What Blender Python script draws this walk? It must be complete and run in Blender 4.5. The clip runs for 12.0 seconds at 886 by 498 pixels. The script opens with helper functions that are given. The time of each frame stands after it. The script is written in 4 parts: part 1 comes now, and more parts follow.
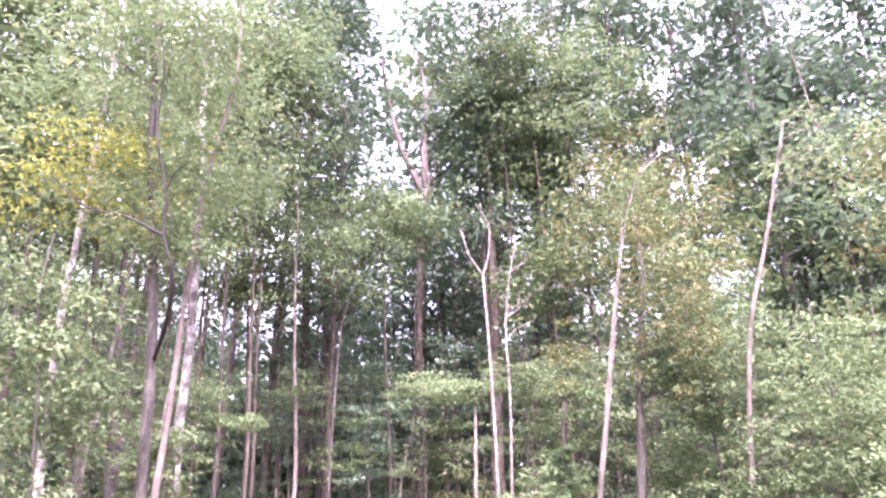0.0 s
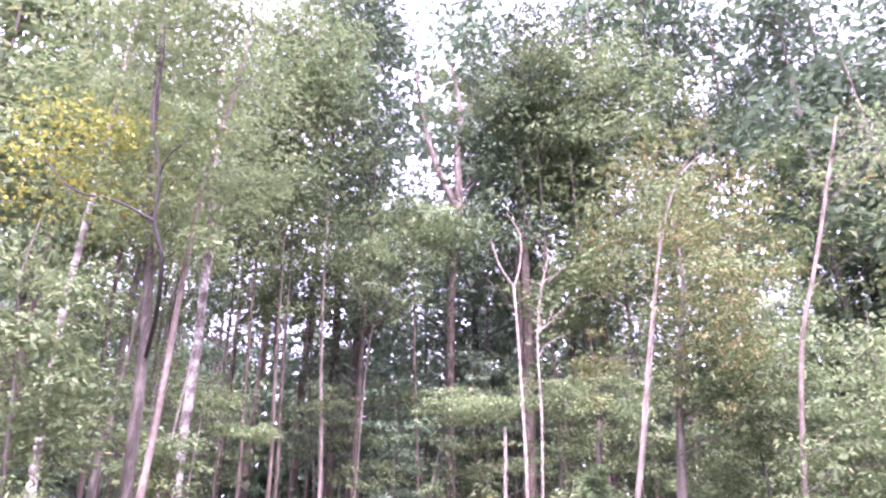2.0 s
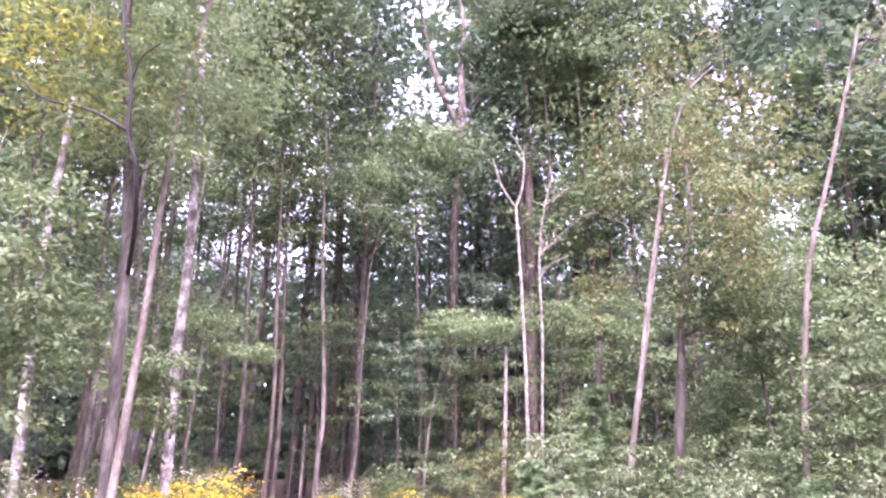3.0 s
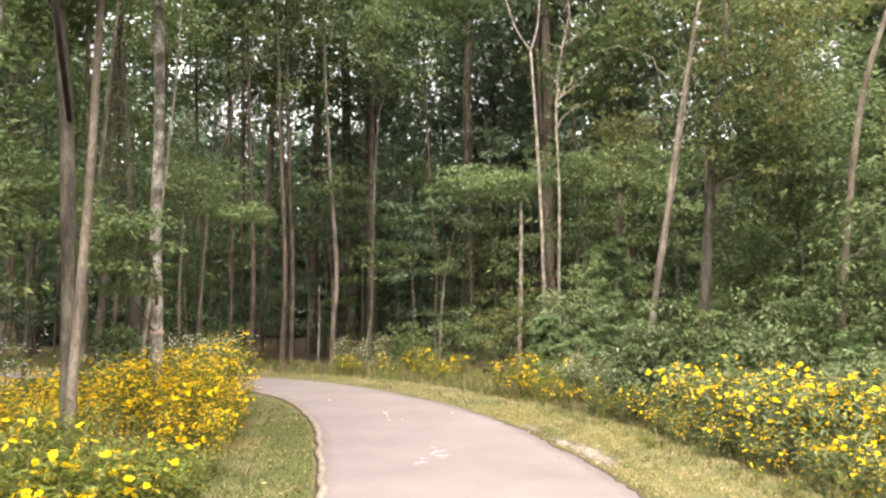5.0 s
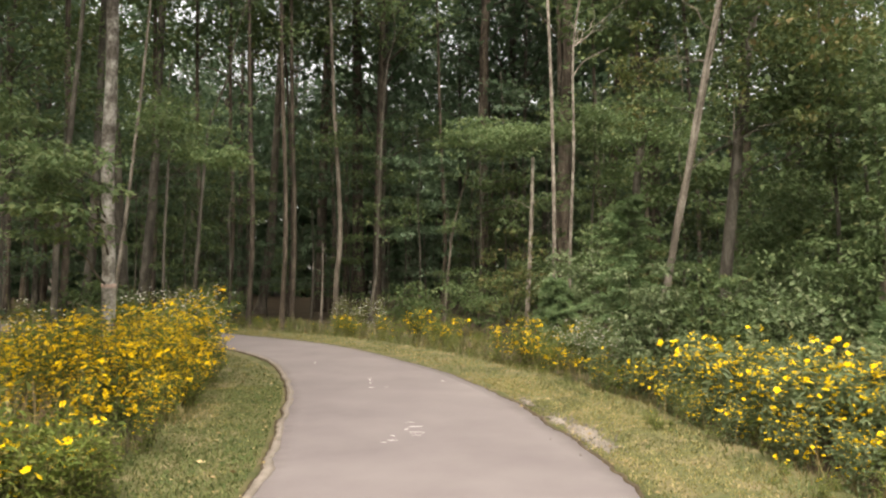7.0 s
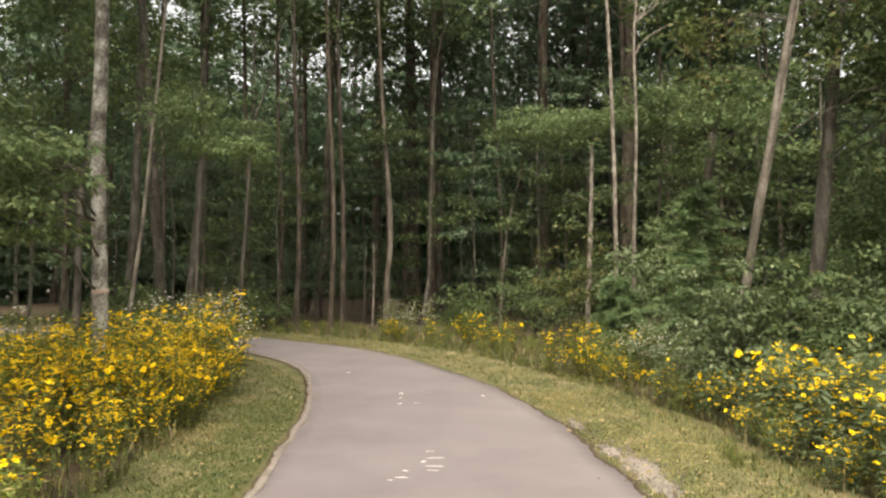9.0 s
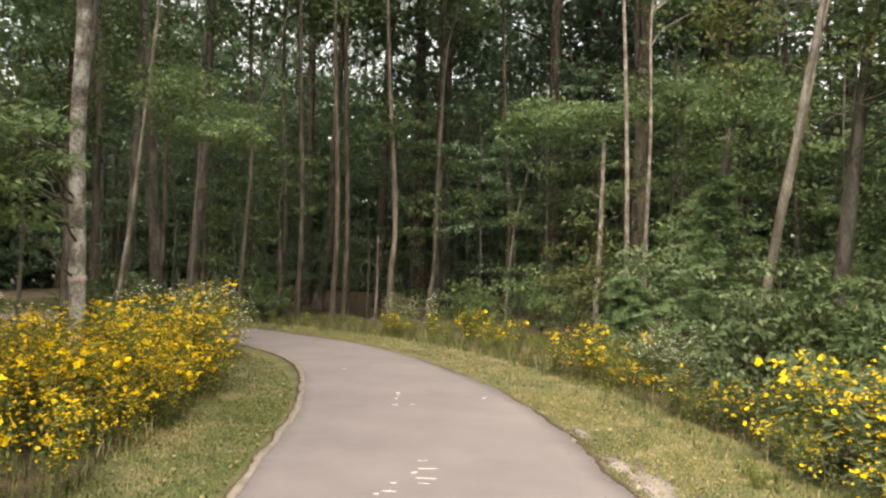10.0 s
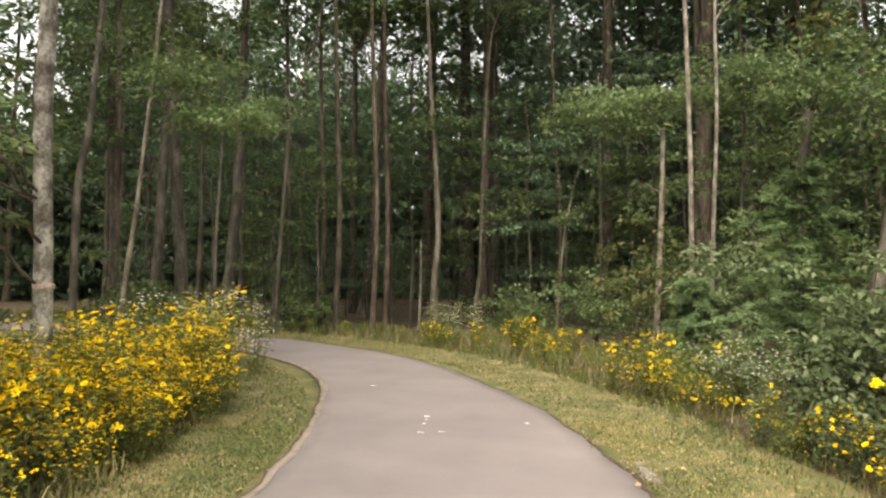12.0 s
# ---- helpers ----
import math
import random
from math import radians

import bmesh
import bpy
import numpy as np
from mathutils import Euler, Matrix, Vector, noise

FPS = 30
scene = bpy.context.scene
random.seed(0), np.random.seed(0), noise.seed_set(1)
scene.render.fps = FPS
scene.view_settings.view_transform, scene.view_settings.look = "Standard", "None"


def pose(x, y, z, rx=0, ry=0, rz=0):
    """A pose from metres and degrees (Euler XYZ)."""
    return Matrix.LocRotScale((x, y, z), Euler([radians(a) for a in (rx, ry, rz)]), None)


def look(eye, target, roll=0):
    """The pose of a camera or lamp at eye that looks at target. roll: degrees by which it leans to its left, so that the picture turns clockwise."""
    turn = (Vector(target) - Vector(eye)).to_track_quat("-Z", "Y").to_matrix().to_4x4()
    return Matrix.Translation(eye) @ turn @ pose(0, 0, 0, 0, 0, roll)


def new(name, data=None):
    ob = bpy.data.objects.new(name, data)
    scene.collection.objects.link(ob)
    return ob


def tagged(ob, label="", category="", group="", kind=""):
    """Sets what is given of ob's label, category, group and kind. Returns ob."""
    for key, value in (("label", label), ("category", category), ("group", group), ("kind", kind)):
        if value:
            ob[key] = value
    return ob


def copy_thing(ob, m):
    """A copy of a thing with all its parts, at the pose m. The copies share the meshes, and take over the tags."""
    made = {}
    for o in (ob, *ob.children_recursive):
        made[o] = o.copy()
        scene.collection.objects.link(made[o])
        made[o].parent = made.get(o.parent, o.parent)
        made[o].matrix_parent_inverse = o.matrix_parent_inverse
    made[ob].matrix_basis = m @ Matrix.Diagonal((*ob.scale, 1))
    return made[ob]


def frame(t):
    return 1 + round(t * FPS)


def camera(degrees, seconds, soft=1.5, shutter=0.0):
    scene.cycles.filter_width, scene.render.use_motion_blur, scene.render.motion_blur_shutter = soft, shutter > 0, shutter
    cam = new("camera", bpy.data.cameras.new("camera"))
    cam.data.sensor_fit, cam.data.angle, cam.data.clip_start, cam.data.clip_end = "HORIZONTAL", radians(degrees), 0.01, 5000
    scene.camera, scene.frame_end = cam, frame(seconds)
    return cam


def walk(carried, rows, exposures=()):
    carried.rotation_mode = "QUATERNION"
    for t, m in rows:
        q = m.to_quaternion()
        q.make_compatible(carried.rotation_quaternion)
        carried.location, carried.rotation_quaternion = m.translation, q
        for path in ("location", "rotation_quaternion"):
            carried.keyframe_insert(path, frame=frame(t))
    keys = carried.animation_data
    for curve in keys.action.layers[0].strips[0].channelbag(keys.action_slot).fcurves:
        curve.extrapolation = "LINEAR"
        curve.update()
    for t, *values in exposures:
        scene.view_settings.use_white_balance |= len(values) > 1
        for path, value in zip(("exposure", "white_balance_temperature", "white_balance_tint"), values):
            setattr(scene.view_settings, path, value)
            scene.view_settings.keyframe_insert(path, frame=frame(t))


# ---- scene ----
cam = camera(64.4, 12.0, soft=2.3)
PATH = [
    (0, (0.0, 0.0, 1.522), (-0.078, 1.867, 2.236), -1.3),
    (0.5, (0.086, 0.226, 1.493), (-0.04, 2.053, 2.296), -0.8),
    (1, (0.078, 0.483, 1.532), (-0.093, 2.295, 2.362), -0.1),
    (1.5, (0.183, 0.63, 1.495), (0.001, 2.447, 2.309), -0.0),
    (2, (0.188, 0.799, 1.482), (0.006, 2.635, 2.253), 0.3),
    (2.5, (0.199, 0.987, 1.501), (0.014, 2.856, 2.189), 0.5),
    (3, (0.275, 1.183, 1.5), (0.072, 3.089, 2.07), 0.4),
    (3.5, (0.265, 1.478, 1.513), (0.064, 3.426, 1.918), -0.1),
    (5.5, (0.398, 2.475, 1.534), (0.113, 4.448, 1.689), -1.3),
    (6, (0.451, 2.747, 1.521), (0.157, 4.722, 1.629), -1.6),
    (6.5, (0.514, 3.032, 1.497), (0.203, 5.006, 1.568), 0.1),
    (7, (0.595, 3.33, 1.489), (0.271, 5.302, 1.57), 0.3),
    (7.5, (0.67, 3.64, 1.47), (0.286, 5.601, 1.546), -0.2),
    (9.5, (0.761, 4.805, 1.495), (0.234, 6.733, 1.576), 0.1),
    (10, (0.706, 5.037, 1.496), (0.173, 6.964, 1.563), 1.1),
    (10.5, (0.728, 5.364, 1.503), (0.101, 7.262, 1.572), 1.5),
    (11, (0.621, 5.658, 1.503), (-0.076, 7.531, 1.574), 1.5),
    (11.5, (0.567, 5.969, 1.469), (-0.131, 7.842, 1.542), 1.3),
    (12, (0.573, 6.265, 1.459), (-0.104, 8.145, 1.543), 0.4),
]
walk(cam, [(t, look(eye, target, roll)) for t, eye, target, roll in PATH],
     [(0, 3.78, 5900, 54), (2.5, 3.58, 5750, 61), (3.5, 3.3, 6000, 49), (5.3, 2.24, 7350, 12), (7.5, 1.68, 7300, 10), (12, 1.84, 7500, 9)])

# ---- light ----
world = bpy.data.worlds.new("sky")
scene.world = world
world.use_nodes = True
wn = world.node_tree
sky = wn.nodes.new("ShaderNodeTexSky")
sky.sky_type = "NISHITA"
sky.sun_disc = False
sky.sun_elevation = radians(64.7)
sky.sun_rotation = radians(172)
sky.air_density, sky.dust_density, sky.ozone_density = 1.0, 4.0, 1.0
cloud = wn.nodes.new("ShaderNodeHueSaturation")
cloud.inputs["Saturation"].default_value = 0.25
wn.links.new(sky.outputs[0], cloud.inputs["Color"])
wn.links.new(cloud.outputs[0], wn.nodes["Background"].inputs["Color"])
wn.nodes["Background"].inputs["Strength"].default_value = 0.15
sun = new("sun", bpy.data.lights.new("sun", "SUN"))
sun.data.energy, sun.data.angle, sun.data.color = 1.5, radians(60), (1.0, 0.93, 0.82)
sun.matrix_world = look((2, -15, 32), (0, 0, 0))

# ---- materials ----


def nodes_of(name):
    m = bpy.data.materials.new(name)
    m.use_nodes = True
    t = m.node_tree
    return m, t, t.nodes["Principled BSDF"], t.nodes.new, t.links.new


def ramp_node(t, stops):
    r = t.nodes.new("ShaderNodeValToRGB")
    while len(r.color_ramp.elements) < len(stops):
        r.color_ramp.elements.new(0.5)
    for e, (p, c) in zip(r.color_ramp.elements, stops):
        e.position, e.color = p, (*c, 1)
    return r


def mat(name, stops, scale=6.0, stretch=(1, 1, 1), rough=0.85, bump=0.4, depth=0.01, fine=60.0, vary=0.25, spec=0.3):
    """Noise at two scales through a colour ramp, with relief; every object a little different."""
    m, t, b, add, link = nodes_of(name)
    co, mp = add("ShaderNodeTexCoord"), add("ShaderNodeMapping")
    mp.inputs["Scale"].default_value = stretch
    link(co.outputs["Object"], mp.inputs["Vector"])
    info = add("ShaderNodeObjectInfo")
    n1, n2 = add("ShaderNodeTexNoise"), add("ShaderNodeTexNoise")
    for n, s in ((n1, scale), (n2, fine)):
        n.noise_dimensions = "4D"
        n.inputs["Scale"].default_value, n.inputs["Detail"].default_value = s, 5
        link(mp.outputs[0], n.inputs["Vector"])
        link(info.outputs["Random"], n.inputs["W"])
    mix = add("ShaderNodeMix")
    mix.inputs[0].default_value = 0.35
    link(n1.outputs["Fac"], mix.inputs[2])
    link(n2.outputs["Fac"], mix.inputs[3])
    r = ramp_node(t, stops)
    link(mix.outputs[0], r.inputs[0])
    hsv, rng = add("ShaderNodeHueSaturation"), add("ShaderNodeMapRange")
    rng.inputs["To Min"].default_value, rng.inputs["To Max"].default_value = 1 - vary, 1 + vary
    link(info.outputs["Random"], rng.inputs["Value"])
    link(rng.outputs[0], hsv.inputs["Value"])
    link(r.outputs[0], hsv.inputs["Color"])
    link(hsv.outputs[0], b.inputs["Base Color"])
    b.inputs["Roughness"].default_value = rough
    b.inputs["Specular IOR Level"].default_value = spec
    bp = add("ShaderNodeBump")
    bp.inputs["Strength"].default_value, bp.inputs["Distance"].default_value = bump, depth
    link(mix.outputs[0], bp.inputs["Height"])
    link(bp.outputs[0], b.inputs["Normal"])
    return m


def leaf_mat(name, stops, rough=0.6, through_light=0.4, spec=0.18, vary=0.2):
    """Leaves: each its own tone, and some light comes through them."""
    m, t, b, add, link = nodes_of(name)
    geo, info = add("ShaderNodeNewGeometry"), add("ShaderNodeObjectInfo")
    r = ramp_node(t, stops)
    link(geo.outputs["Random Per Island"], r.inputs[0])
    hsv, rng = add("ShaderNodeHueSaturation"), add("ShaderNodeMapRange")
    rng.inputs["To Min"].default_value, rng.inputs["To Max"].default_value = 1 - vary, 1 + vary
    link(info.outputs["Random"], rng.inputs["Value"])
    link(rng.outputs[0], hsv.inputs["Value"])
    link(r.outputs[0], hsv.inputs["Color"])
    link(hsv.outputs[0], b.inputs["Base Color"])
    b.inputs["Roughness"].default_value, b.inputs["Specular IOR Level"].default_value = rough, spec
    if through_light:
        tr, mx = add("ShaderNodeBsdfTranslucent"), add("ShaderNodeMixShader")
        mx.inputs[0].default_value = through_light
        link(hsv.outputs[0], tr.inputs["Color"])
        link(b.outputs[0], mx.inputs[1])
        link(tr.outputs[0], mx.inputs[2])
        link(mx.outputs[0], t.nodes["Material Output"].inputs["Surface"])
    return m


ASPHALT = mat("asphalt", [(0.3, (0.1105, 0.09633, 0.09831)), (0.5, (0.1403, 0.1234, 0.1253)), (0.7, (0.17, 0.1521, 0.1531))], 1.3, rough=0.75, bump=0.25, depth=0.004, fine=160, vary=0)
LITTER = mat("leaf_litter", [(0.3, (0.025, 0.018, 0.012)), (0.5, (0.052, 0.037, 0.022)), (0.7, (0.09, 0.068, 0.036))], 2.0, bump=0.8, depth=0.03, fine=25, vary=0)
TURF = mat("turf", [(0.34, (0.04, 0.05, 0.018)), (0.46, (0.075, 0.08, 0.03)), (0.55, (0.11, 0.095, 0.045)), (0.66, (0.19, 0.15, 0.09))], 3.2, bump=0.8, depth=0.02, fine=40, vary=0)
SAND = mat("sandy_soil", [(0.36, (0.115, 0.097, 0.08)), (0.5, (0.165, 0.143, 0.123)), (0.64, (0.225, 0.197, 0.17))], 7, bump=0.6, depth=0.01, fine=90, vary=0)
MARK_WHITE = mat("blotchy_white", [(0.36, (0.3, 0.285, 0.275)), (0.58, (0.7, 0.69, 0.67))], 30, bump=0.2, depth=0.002, fine=200, vary=0.05)
STONE = mat("pebble", [(0.3, (0.12, 0.105, 0.09)), (0.7, (0.24, 0.21, 0.18))], 20)
BARK_PALE = mat("pale_mottled_bark", [(0.39, (0.055, 0.046, 0.037)), (0.46, (0.11, 0.098, 0.083)), (0.53, (0.20, 0.187, 0.163)), (0.6, (0.36, 0.345, 0.315))], 7, (1, 1, 0.8), bump=0.5, depth=0.012, fine=45, vary=0.08)
BARK_PINE = mat("pine_bark", [(0.38, (0.022, 0.017, 0.012)), (0.5, (0.058, 0.045, 0.034)), (0.62, (0.12, 0.098, 0.076))], 9, (1, 1, 0.25), bump=0.9, depth=0.03, fine=40, vary=0.2)
# bark darkened so the bough doesn't come out too bright
BARK_DARK = mat("darkened_bark", [(0.38, (0.008, 0.007, 0.006)), (0.5, (0.018, 0.015, 0.012)), (0.62, (0.035, 0.03, 0.025))], 9, (1, 1, 0.3), bump=0.7, depth=0.01, fine=50, vary=0.1)
BARK_GREY = mat("grey_brown_bark", [(0.38, (0.028, 0.024, 0.018)), (0.5, (0.066, 0.058, 0.046)), (0.62, (0.13, 0.117, 0.096))], 9, (1, 1, 0.3), bump=0.7, depth=0.015, fine=50, vary=0.2)
BARK_TAN = mat("smooth_tan_bark", [(0.39, (0.05, 0.04, 0.031)), (0.5, (0.10, 0.083, 0.066)), (0.6, (0.18, 0.155, 0.126))], 6, (1, 1, 0.35), bump=0.4, depth=0.008, fine=60, vary=0.08)
BARK_WEATHERED = mat("weathered_pale_bark", [(0.39, (0.066, 0.055, 0.043)), (0.5, (0.135, 0.116, 0.094)), (0.6, (0.24, 0.215, 0.18))], 7, (1, 1, 0.35), bump=0.5, depth=0.008, fine=60, vary=0.1)
DEAD_WOOD = mat("bleached_dead_wood", [(0.39, (0.085, 0.07, 0.056)), (0.5, (0.175, 0.15, 0.125)), (0.6, (0.31, 0.278, 0.238))], 11, (1, 1, 0.5), bump=0.5, depth=0.006, fine=70, vary=0.1)
BLAZE = mat("faded_pink_blaze", [(0.4, (0.24, 0.17, 0.14)), (0.6, (0.40, 0.31, 0.27))], 30, vary=0)
STEM = mat("green_stem", [(0.3, (0.06, 0.07, 0.025)), (0.7, (0.13, 0.12, 0.05))], 20)
LEAF = leaf_mat("oak_leaves", [(0.0, (0.066, 0.10, 0.043)), (0.5, (0.089, 0.13, 0.054)), (0.9, (0.112, 0.152, 0.063)), (1.0, (0.167, 0.172, 0.072))])
LEAF_LIGHT = leaf_mat("light_green_leaves", [(0.0, (0.083, 0.128, 0.056)), (0.6, (0.120, 0.172, 0.074)), (1.0, (0.177, 0.215, 0.099))], vary=0.12)
LEAF_YELLOW = leaf_mat("yellowing_leaves", [(0.0, (0.10, 0.13, 0.03)), (0.4, (0.15, 0.175, 0.038)), (0.8, (0.215, 0.225, 0.045)), (1.0, (0.28, 0.265, 0.06))], vary=0.1)
# bluer leaves for the deep wood: hazy depth put into the colour
LEAF_DEEP = leaf_mat("deep_wood_leaves", [(0.0, (0.065, 0.106, 0.060)), (0.6, (0.083, 0.131, 0.074)), (1.0, (0.107, 0.152, 0.084))], rough=0.42)
LEAF_RUST = leaf_mat("olive_rust_leaves", [(0.0, (0.05, 0.07, 0.025)), (0.55, (0.095, 0.12, 0.04)), (0.85, (0.14, 0.135, 0.055)), (1.0, (0.19, 0.145, 0.07))])
NEEDLES = leaf_mat("pine_needles", [(0.0, (0.049, 0.084, 0.048)), (0.6, (0.080, 0.126, 0.070)), (1.0, (0.125, 0.168, 0.088))], rough=0.55, through_light=0.1)
CEDAR = leaf_mat("cedar_sprays", [(0.0, (0.075, 0.125, 0.055)), (0.6, (0.125, 0.19, 0.082)), (1.0, (0.19, 0.25, 0.115))], rough=0.6, through_light=0.1)
WEED = leaf_mat("weed_leaves", [(0.0, (0.07, 0.10, 0.022)), (0.5, (0.125, 0.165, 0.038)), (0.85, (0.19, 0.21, 0.06)), (1.0, (0.27, 0.23, 0.09))])
BRAMBLE = leaf_mat("bramble_leaves", [(0.0, (0.073, 0.105, 0.050)), (0.6, (0.120, 0.16, 0.076)), (1.0, (0.198, 0.23, 0.134))], rough=0.45)
GRASS = leaf_mat("grass_blades", [(0.0, (0.05, 0.073, 0.022)), (0.5, (0.08, 0.104, 0.034)), (0.85, (0.12, 0.13, 0.05)), (1.0, (0.2, 0.18, 0.09))], through_light=0.15)
GRASS_DRY = leaf_mat("dry_grass_blades", [(0.0, (0.085, 0.09, 0.028)), (0.4, (0.15, 0.14, 0.05)), (0.8, (0.235, 0.20, 0.085)), (1.0, (0.34, 0.28, 0.15))], through_light=0.15)
STRAW = leaf_mat("straw", [(0.0, (0.16, 0.115, 0.05)), (1.0, (0.36, 0.28, 0.15))], through_light=0.1)
PETAL = leaf_mat("yellow_petals", [(0.0, (0.74, 0.47, 0.006)), (0.5, (0.84, 0.58, 0.01)), (1.0, (0.92, 0.70, 0.02))], rough=0.6, through_light=0.3, spec=0.1, vary=0.1)
PETAL_GOLD = leaf_mat("golden_petals", [(0.0, (0.72, 0.42, 0.008)), (0.5, (0.81, 0.54, 0.012)), (1.0, (0.9, 0.66, 0.02))], rough=0.6, through_light=0.3, spec=0.1, vary=0.1)
PETAL_WHITE = leaf_mat("white_petals", [(0.0, (0.5, 0.5, 0.46)), (1.0, (0.75, 0.74, 0.68))], rough=0.6, spec=0.1)
DISC = mat("flower_disc", [(0.3, (0.30, 0.16, 0.01)), (0.7, (0.5, 0.28, 0.02))], 200)

# ---- mesh tools ----
RNG = np.random.default_rng(7)


def mesh_of(name, verts, faces, material=None, smooth=True):
    """A mesh from arrays: verts (n, 3), faces (m, k), k corners each."""
    me = bpy.data.meshes.new(name)
    v, f = np.asarray(verts, np.float32), np.asarray(faces, np.int32)
    me.vertices.add(len(v))
    me.vertices.foreach_set("co", v.ravel())
    me.loops.add(f.size)
    me.loops.foreach_set("vertex_index", f.ravel())
    me.polygons.add(len(f))
    me.polygons.foreach_set("loop_start", np.arange(0, f.size, f.shape[1], dtype=np.int32))
    me.polygons.foreach_set("use_smooth", np.full(len(f), smooth))
    me.update(calc_edges=True)
    if material:
        me.materials.append(material)
    return me


def part(name, me, parent, label="", at=None):
    ob = new(name, me)
    ob.parent = parent
    if at is not None:
        ob.matrix_basis = at
    return tagged(ob, label)


def thing(name, at, label, category, group="", kind=""):
    ob = new(name)
    ob.empty_display_size = 0.2
    ob.matrix_basis = at if isinstance(at, Matrix) else pose(*at)
    return tagged(ob, label, category, group, kind)


def unit(v):
    return v / np.maximum(np.linalg.norm(v, axis=-1, keepdims=True), 1e-9)


def leaves(pts, axis, normal, length, ratio=0.5, fold=0.18):
    """Folded, pointed leaves: base at pts, each four corners and two faces."""
    n = len(pts)
    a = unit(axis)
    s = unit(np.cross(normal, a))
    up = np.cross(a, s)
    ln = np.broadcast_to(np.asarray(length, float), (n,))[:, None]
    w = ln * ratio * 0.5
    mid = pts + a * ln * 0.45 + up * ln * fold * 0.5
    v = np.stack([pts, mid + s * w, pts + a * ln - up * ln * fold * 0.6, mid - s * w], 1).reshape(-1, 3)
    k = np.arange(n)[:, None] * 4
    f = np.concatenate([k + [0, 1, 2], k + [0, 2, 3]], 1).reshape(-1, 3)
    return v, f


def cloud_leaves(rng, centres, radii, count, flat, length, ratio=0.5, droop=0.35, tilt=0.3, out_face=0.55):
    """Leaves in flattened tufts round the centres, spreading outwards and drooping."""
    c = np.repeat(np.asarray(centres, float), count, 0)
    r = np.repeat(np.broadcast_to(np.asarray(radii, float), (len(centres),)), count)
    d = unit(rng.normal(size=(len(c), 3)))
    d *= (rng.random(len(c)) ** 0.45 * r)[:, None]
    d[:, 2] *= flat
    p = c + d
    out = unit(d * [1, 1, 0.4] + rng.normal(size=d.shape) * 0.35 * r[:, None])
    out[:, 2] -= droop * rng.random(len(c)) + 0.05
    face = np.repeat(np.array([0, 0, 1.0]) + rng.normal(size=(len(centres), 3)) * 0.35, count, 0)
    nrm = unit(face + unit(d) * out_face + rng.normal(size=d.shape) * tilt)
    ln = length * rng.uniform(0.65, 1.3, len(c))
    return leaves(p, out, nrm, ln, ratio)


def joined(pieces):
    vs, fs, k = [], [], 0
    for v, f in pieces:
        vs.append(v)
        fs.append(f + k)
        k += len(v)
    return np.concatenate(vs), np.concatenate(fs)


def curve_points(ctrl, n):
    """n points on a smooth curve through the control points."""
    c = np.asarray(ctrl, float)
    c = np.vstack([2 * c[0] - c[1], c, 2 * c[-1] - c[-2]])
    t = np.linspace(0, len(c) - 3 - 1e-6, n)
    i = t.astype(int)
    u = (t - i)[:, None]
    p0, p1, p2, p3 = c[i], c[i + 1], c[i + 2], c[i + 3]
    return 0.5 * (2 * p1 + (p2 - p0) * u + (2 * p0 - 5 * p1 + 4 * p2 - p3) * u**2 + (3 * p1 - p0 - 3 * p2 + p3) * u**3)


def tube(pts, radii, sides=8, rng=None, rough=0.0):
    """A tapered round stem along the points, closed at the tip, as triangles."""
    p = np.asarray(pts, float)
    n = len(p)
    d = unit(np.gradient(p, axis=0))
    if np.abs(d[:, 2]).mean() > 0.6:
        ref = np.tile([[1.0, 0.2, 0]], (n, 1))
    else:
        ref = np.tile([[0, 0, 1.0]], (n, 1))
    s = unit(np.cross(ref, d))
    q = np.cross(d, s)
    ang = np.linspace(0, 2 * np.pi, sides, endpoint=False)
    r = np.broadcast_to(np.asarray(radii, float), (n,))[:, None] * np.ones((1, sides))
    if rng is not None and rough:
        r = r * (1 + rng.normal(size=(n, sides)) * rough)
    v = (p[:, None] + r[..., None] * (np.cos(ang)[None, :, None] * s[:, None] + np.sin(ang)[None, :, None] * q[:, None])).reshape(-1, 3)
    i, j = np.meshgrid(np.arange(n - 1), np.arange(sides), indexing="ij")
    a, b = i * sides + j, i * sides + (j + 1) % sides
    f = np.stack([a, b, b + sides, a, b + sides, a + sides], -1).reshape(-1, 3)
    v = np.vstack([v, p[-1] + d[-1] * r[-1].mean()])
    top = (n - 1) * sides
    cap = np.stack([top + np.arange(sides), top + (np.arange(sides) + 1) % sides, np.full(sides, len(v) - 1)], -1)
    return v, np.vstack([f, cap])


# ---- the path's line ----
CENTRE = [(2.0, -40), (1.75, -16), (1.35, -6), (0.95, 0), (0.45, 4.6), (-0.17, 8.1), (-0.83, 10.3), (-1.75, 12.85), (-2.7, 14.55), (-3.78, 16.0),
          (-5.25, 17.45), (-7.1, 18.65), (-9.2, 19.65), (-13, 20.55), (-20, 21.2), (-34, 21.6)]
HALF = 1.34
LINE = curve_points(CENTRE, 600)
STEP = np.concatenate([[0], np.cumsum(np.linalg.norm(np.diff(LINE, axis=0), axis=1))])
HEAD = unit(np.gradient(LINE, axis=0))
RIGHT = np.stack([HEAD[:, 1], -HEAD[:, 0]], -1)


def beside(s, off):
    """The place s metres along the path's line and off metres to its right."""
    x = np.stack([np.interp(s, STEP, LINE[:, k]) for k in (0, 1)], -1)
    r = unit(np.stack([np.interp(s, STEP, RIGHT[:, k]) for k in (0, 1)], -1))
    return x + r * np.asarray(off)[..., None]


